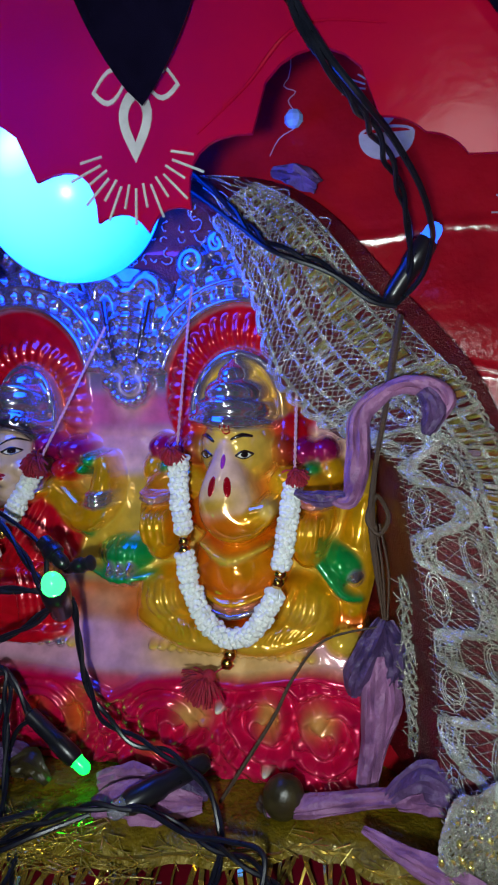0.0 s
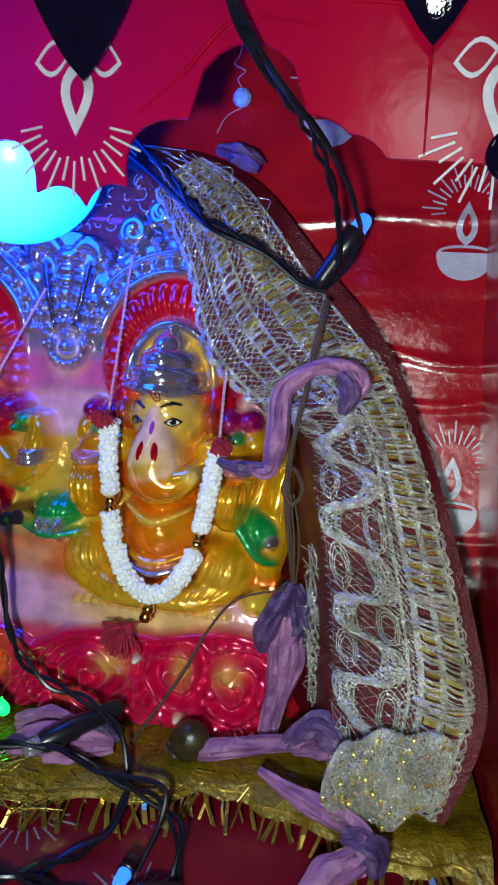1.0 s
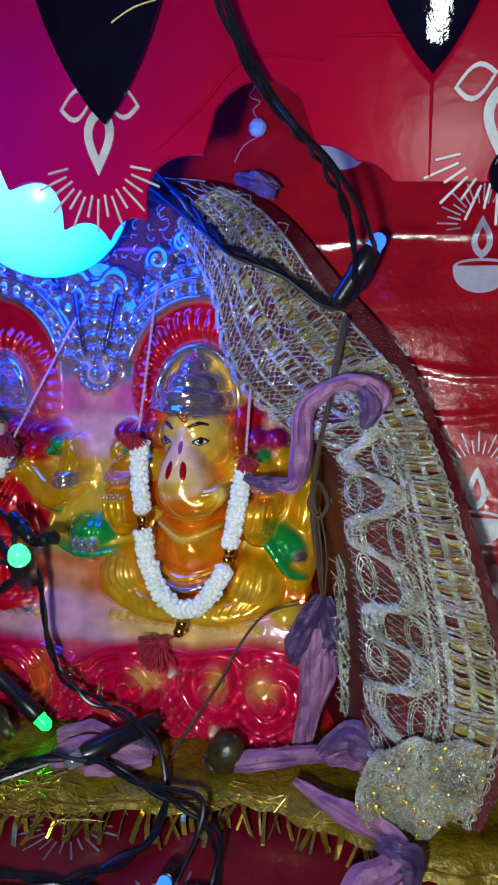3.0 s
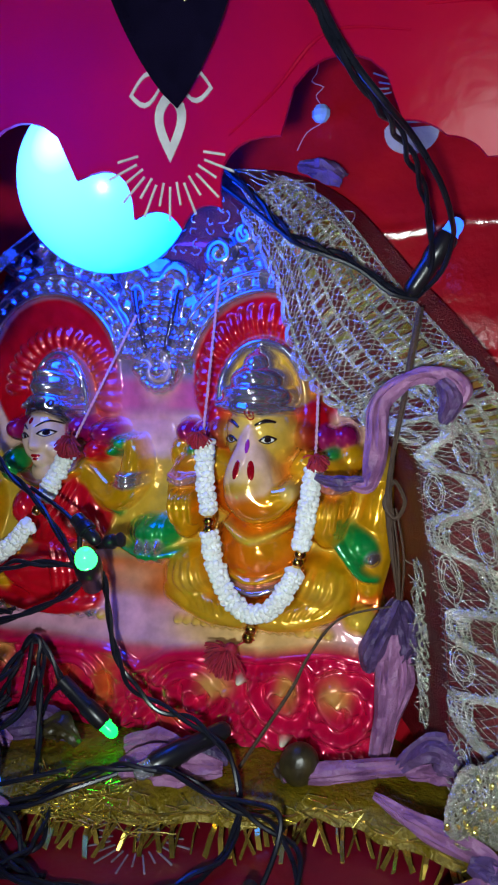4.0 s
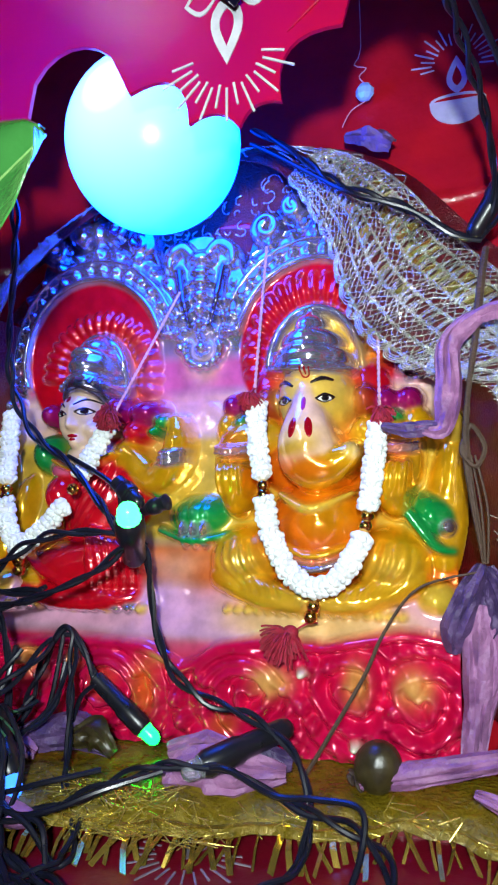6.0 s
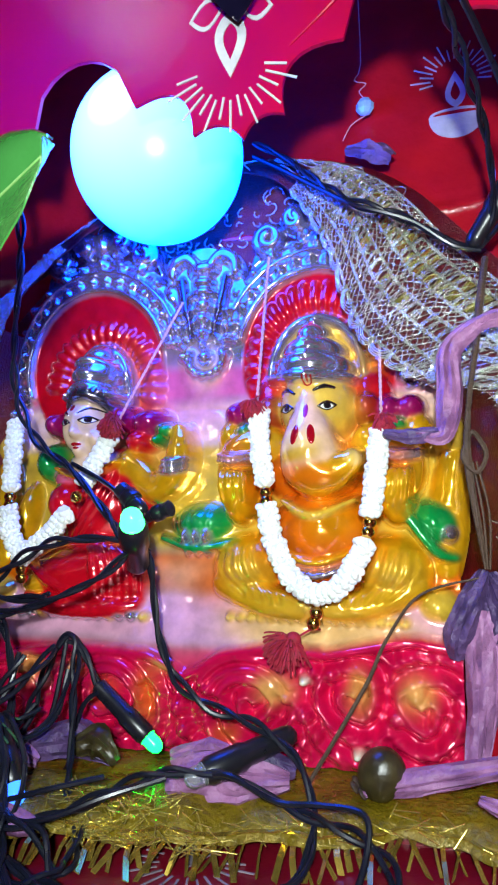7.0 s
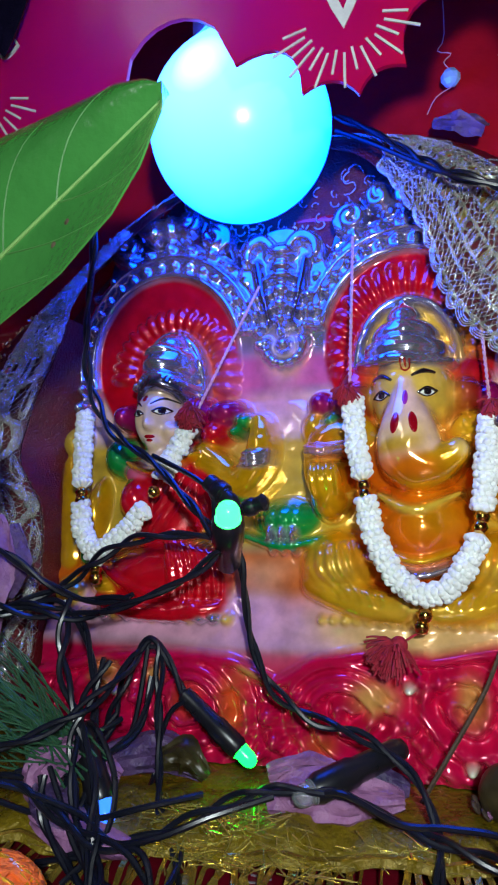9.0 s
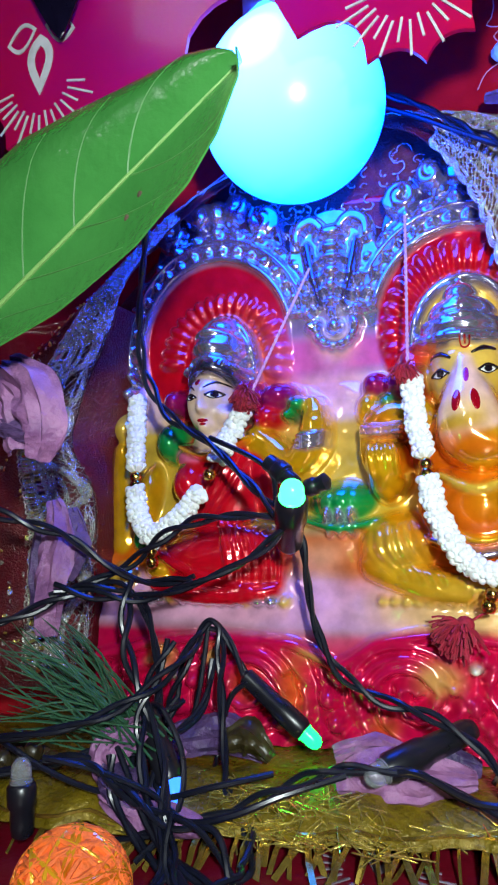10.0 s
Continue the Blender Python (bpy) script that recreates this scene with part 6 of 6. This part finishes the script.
flower("single blue-grey petal stuck to the papered wall", [
    ([(-0.0450, 0.2300, 0.1945), (-0.0370, 0.2290, 0.1925), (-0.0290, 0.2280, 0.1880)], [0.0016, 0.0042, 0.0026], PETALDARK)])

stem = empty("dried_sprig", (-0.0016, 0.209, 0.1429), label="thin dry brown flower sprig hanging over the lace", category="sprig")
Shape().tube([(-0.0016, 0.208, 0.1429), (-0.0038, 0.2050, 0.1282), (-0.0053, 0.2000, 0.1154), (-0.0081, 0.1960, 0.0971), (-0.0086, 0.1960, 0.0804), (-0.0049, 0.1990, 0.0536)], [0.0010, 0.0012, 0.0009, 0.0008, 0.0012, 0.0007], TWIG, 7, 6).make("stalk", stem)
Shape().tube([(-0.0070, 0.1960, 0.0900), (-0.0040, 0.1955, 0.0840), (-0.0066, 0.1950, 0.0790), (-0.0100, 0.1955, 0.0830), (-0.0086, 0.196, 0.0880)], 0.0007, TWIG, 6, 5, closed=True).make("knot", stem)
for k in range(3):
    Shape().tube([(-0.0086 + 0.001 * k, 0.1960, 0.0820), (-0.0070 + 0.0016 * k, 0.1955, 0.0680), (-0.0052 + 0.0006 * k, 0.1985, 0.0530)], 0.00035, TWIG, 5, 5).make("fibre", stem)
twig = Shape().tube([(-0.0526, 0.189, -0.0040), (-0.0377, 0.193, 0.0208), (-0.0317, 0.195, 0.0336), (-0.0224, 0.1965, 0.0459), (-0.0070, 0.1985, 0.0506)], [0.0006, 0.0006, 0.0005, 0.0004, 0.0003], TWIG, 6, 6).make("dry_twig")
tagged(twig, "thin bent dry twig leaning on the plinth", "twig")
s = Shape().ball((0, 0, 0), (0.0062, 0.0060, 0.0070), SEED, nu=20, nv=14)
for i in range(5):
    a = 2 * math.pi * i / 5
    s.ball((0.0022 * math.cos(a) - 0.003, 0.0022 * math.sin(a), -0.0062), (0.0018, 0.0016, 0.0007), TWIG, (0, 30, 0), 8, 6)
ob = tagged(s.make("seed_pod"), "round olive-brown seed pod lying on the gold cloth", "seed")
ob.matrix_basis = pose(-0.0330, 0.1880, 0.0010, 8, 24, 0)

# ---- fresh green leaf ----
leaf = empty("green_leaf", (-0.15, 0.113, 0.10), label="fresh smooth green leaf with pale midrib in front of the globe", category="leaf")
TIP, ROOT = Vector((-0.0874, 0.1130, 0.1430)), Vector((-0.1790, 0.1150, 0.0769))
AX = (TIP - ROOT).normalized()
SD = AX.cross(Vector((0, 1, 0))).normalized()


def leaf_at(u, v):
    u = min(u, 0.997)
    q = 2 * v - 1
    far = (1 - u) * 0.113
    if q > 0:
        w = float(np.interp(far, [0, 0.002, 0.0067, 0.018, 0.030, 0.042, 0.060, 0.085, 0.113], [0.003, 0.0085, 0.0132, 0.0180, 0.0228, 0.0268, 0.0280, 0.0200, 0.0010]))
    else:
        w = float(np.interp(far, [0, 0.003, 0.012, 0.021, 0.035, 0.055, 0.068, 0.090, 0.113], [0.002, 0.0070, 0.0126, 0.0156, 0.0165, 0.0142, 0.0110, 0.0060, 0.0010]))
    mid = ROOT + (TIP - ROOT) * u
    return mid + SD * (w * q) + Vector((0, 1, 0)) * ((0.0035 - 0.004 * q + 0.0065 * q ** 3 if q > 0 else 0.0035 * (1 + q) - 0.0028 * q * q) + 0.0010 * math.sin(u * 9) * q)


s = Shape().grid(leaf_at, 130, 24, 0.0004, LEAFG)
s.make("leaf_blade", leaf)
Shape().tube([leaf_at(u, 0.5) + Vector((0, -0.0003, 0)) for u in np.linspace(0.0, 0.985, 30)], [0.0009, 0.0006, 0.0002], VEIN, 6, 1).make("midrib", leaf)
for k in range(5):
    u0 = 0.22 + 0.13 * k
    for sg in (-1, 1):
        s = Shape().tube([leaf_at(min(0.97, u0 + 0.16 * t + 0.03 * t * t), 0.5 + sg * 0.44 * t) + Vector((0, -0.00022, 0)) for t in np.linspace(0, 1, 10)], [0.00022, 0.00016, 0.00008], VEIN_SIDE, 5, 1)
        s.make("side_vein", leaf)
s = Shape()
for u, v in ((0.74, 0.30), (0.70, 0.24)):
    p = leaf_at(u, v)
    s.ball(p + Vector((0, -0.0002, 0)), (0.0006, 0.0002, 0.0008), TWIG, nu=8, nv=5)
s.make("brown_spot", leaf)
Shape().tube([ROOT + AX * 0.001, ROOT - AX * 0.012, ROOT - AX * 0.03 + Vector((0, 0.005, -0.002))], 0.0011, VEIN, 7, 4).make("stalk", leaf)


# ---- black foil points hanging before the card ----
def foil_point(x, tip_z, w):
    h = empty("foil_pendant", (x, 0.144, tip_z), label="glossy black pointed foil pendant hanging before the red card", category="pendant", group="black foil pendants")

    def at(u, v):
        q = 2 * v - 1
        ww = w * (math.sin(math.pi * 0.5 * min(1, u * 1.6)) ** 0.8) * (1 - 0.25 * max(0, u - 0.6))
        return (x + ww * q - 0.003 * u, 0.1445 - 0.004 * u - 0.0030 * (1 - q * q) * u, tip_z + 0.075 * u)

    s = Shape().grid(at, 22, 12, 0.0006, LEAFDARK)
    s.make("foil_blade", h)
    s = Shape().tube([at(0.30, 0.62), at(0.34, 0.8), at(0.36, 0.97)], 0.0006, YELLOWSTRIP, 6, 3, flat=0.4)
    s.make("fold_strip", h, label="pale yellow folded strip")


for x, z, w in ((-0.1470, 0.1830, 0.0150), (-0.0577, 0.1830, 0.0188), (0.0195, 0.1903, 0.0175)):
    foil_point(x, z, w)
s = Shape().ball((0.0395, 0.1462, 0.1690), (0.0068, 0.0012, 0.0062), LEAFDARK, nu=20, nv=12)
tagged(s.make("foil_disc"), "small dark foil disc on the card pillar", "foil disc")

# ---- needle tuft, thread ball, loose thread ----
s = Shape()
for i in range(85):
    a = Vector((rnd.gauss(-0.135, 0.004), rnd.uniform(0.156, 0.172), rnd.gauss(0.007, 0.003)))
    b = Vector((rnd.uniform(-0.182, -0.158), rnd.uniform(0.150, 0.182), rnd.uniform(0.004, 0.034)))
    s.tube([a, (a + b) / 2 + Vector((0, 0, rnd.uniform(-0.004, 0.006))), b], [0.00028, 0.0003, 0.0001], NEEDLE, 4, 3)
tagged(s.make("needle_sprig"), "dark green needle sprig lying by the plinth", "sprig", kind="stuff")
ball = empty("thread_ball", (-0.1235, 0.1190, TABLE_Z), label="ball of orange thread wound on the red table", category="thread ball")
C = Vector((-0.1235, 0.1190, TABLE_Z + 0.0109))
Shape().ball(C, 0.0102, MARIGOLD, nu=24, nv=16).make("core", ball)
for i in range(46):
    ax = Vector((rnd.gauss(0, 1), rnd.gauss(0, 1), rnd.gauss(0, 1))).normalized()
    p = ax.orthogonal().normalized()
    q = ax.cross(p)
    off = rnd.uniform(-0.45, 0.45)
    R = 0.0105 * math.sqrt(1 - off * off)
    Shape().tube([C + ax * (0.0105 * off) + R * (math.cos(t) * p + math.sin(t) * q) for t in np.linspace(0, 2 * math.pi, 26)[:-1]], 0.0005, MARIGOLD if i % 3 else ORANGE, 5, 1, closed=True).make("thread_turn", ball)
s = Shape().tube([(0.0510, 0.1600, -0.006), (0.0530, 0.1575, -0.009), (0.0525, 0.1560, -0.0135), (0.0545, 0.152, -0.0155)], 0.0003, SILVERTHREAD, 5, 5)
tagged(s.make("loose_thread"), "loose silver thread hanging from the gold cloth corner", "thread")
s = Shape()
for i in range(16):
    s.ball((rnd.gauss(-0.176, 0.006), rnd.uniform(0.158, 0.176), TABLE_Z + 0.012 + rnd.uniform(-0.001, 0.003)), rnd.uniform(0.0018, 0.003), SEED, nu=9, nv=6)
tagged(s.make("small_buds"), "small olive buds lying by the needle sprig", "buds", kind="stuff")
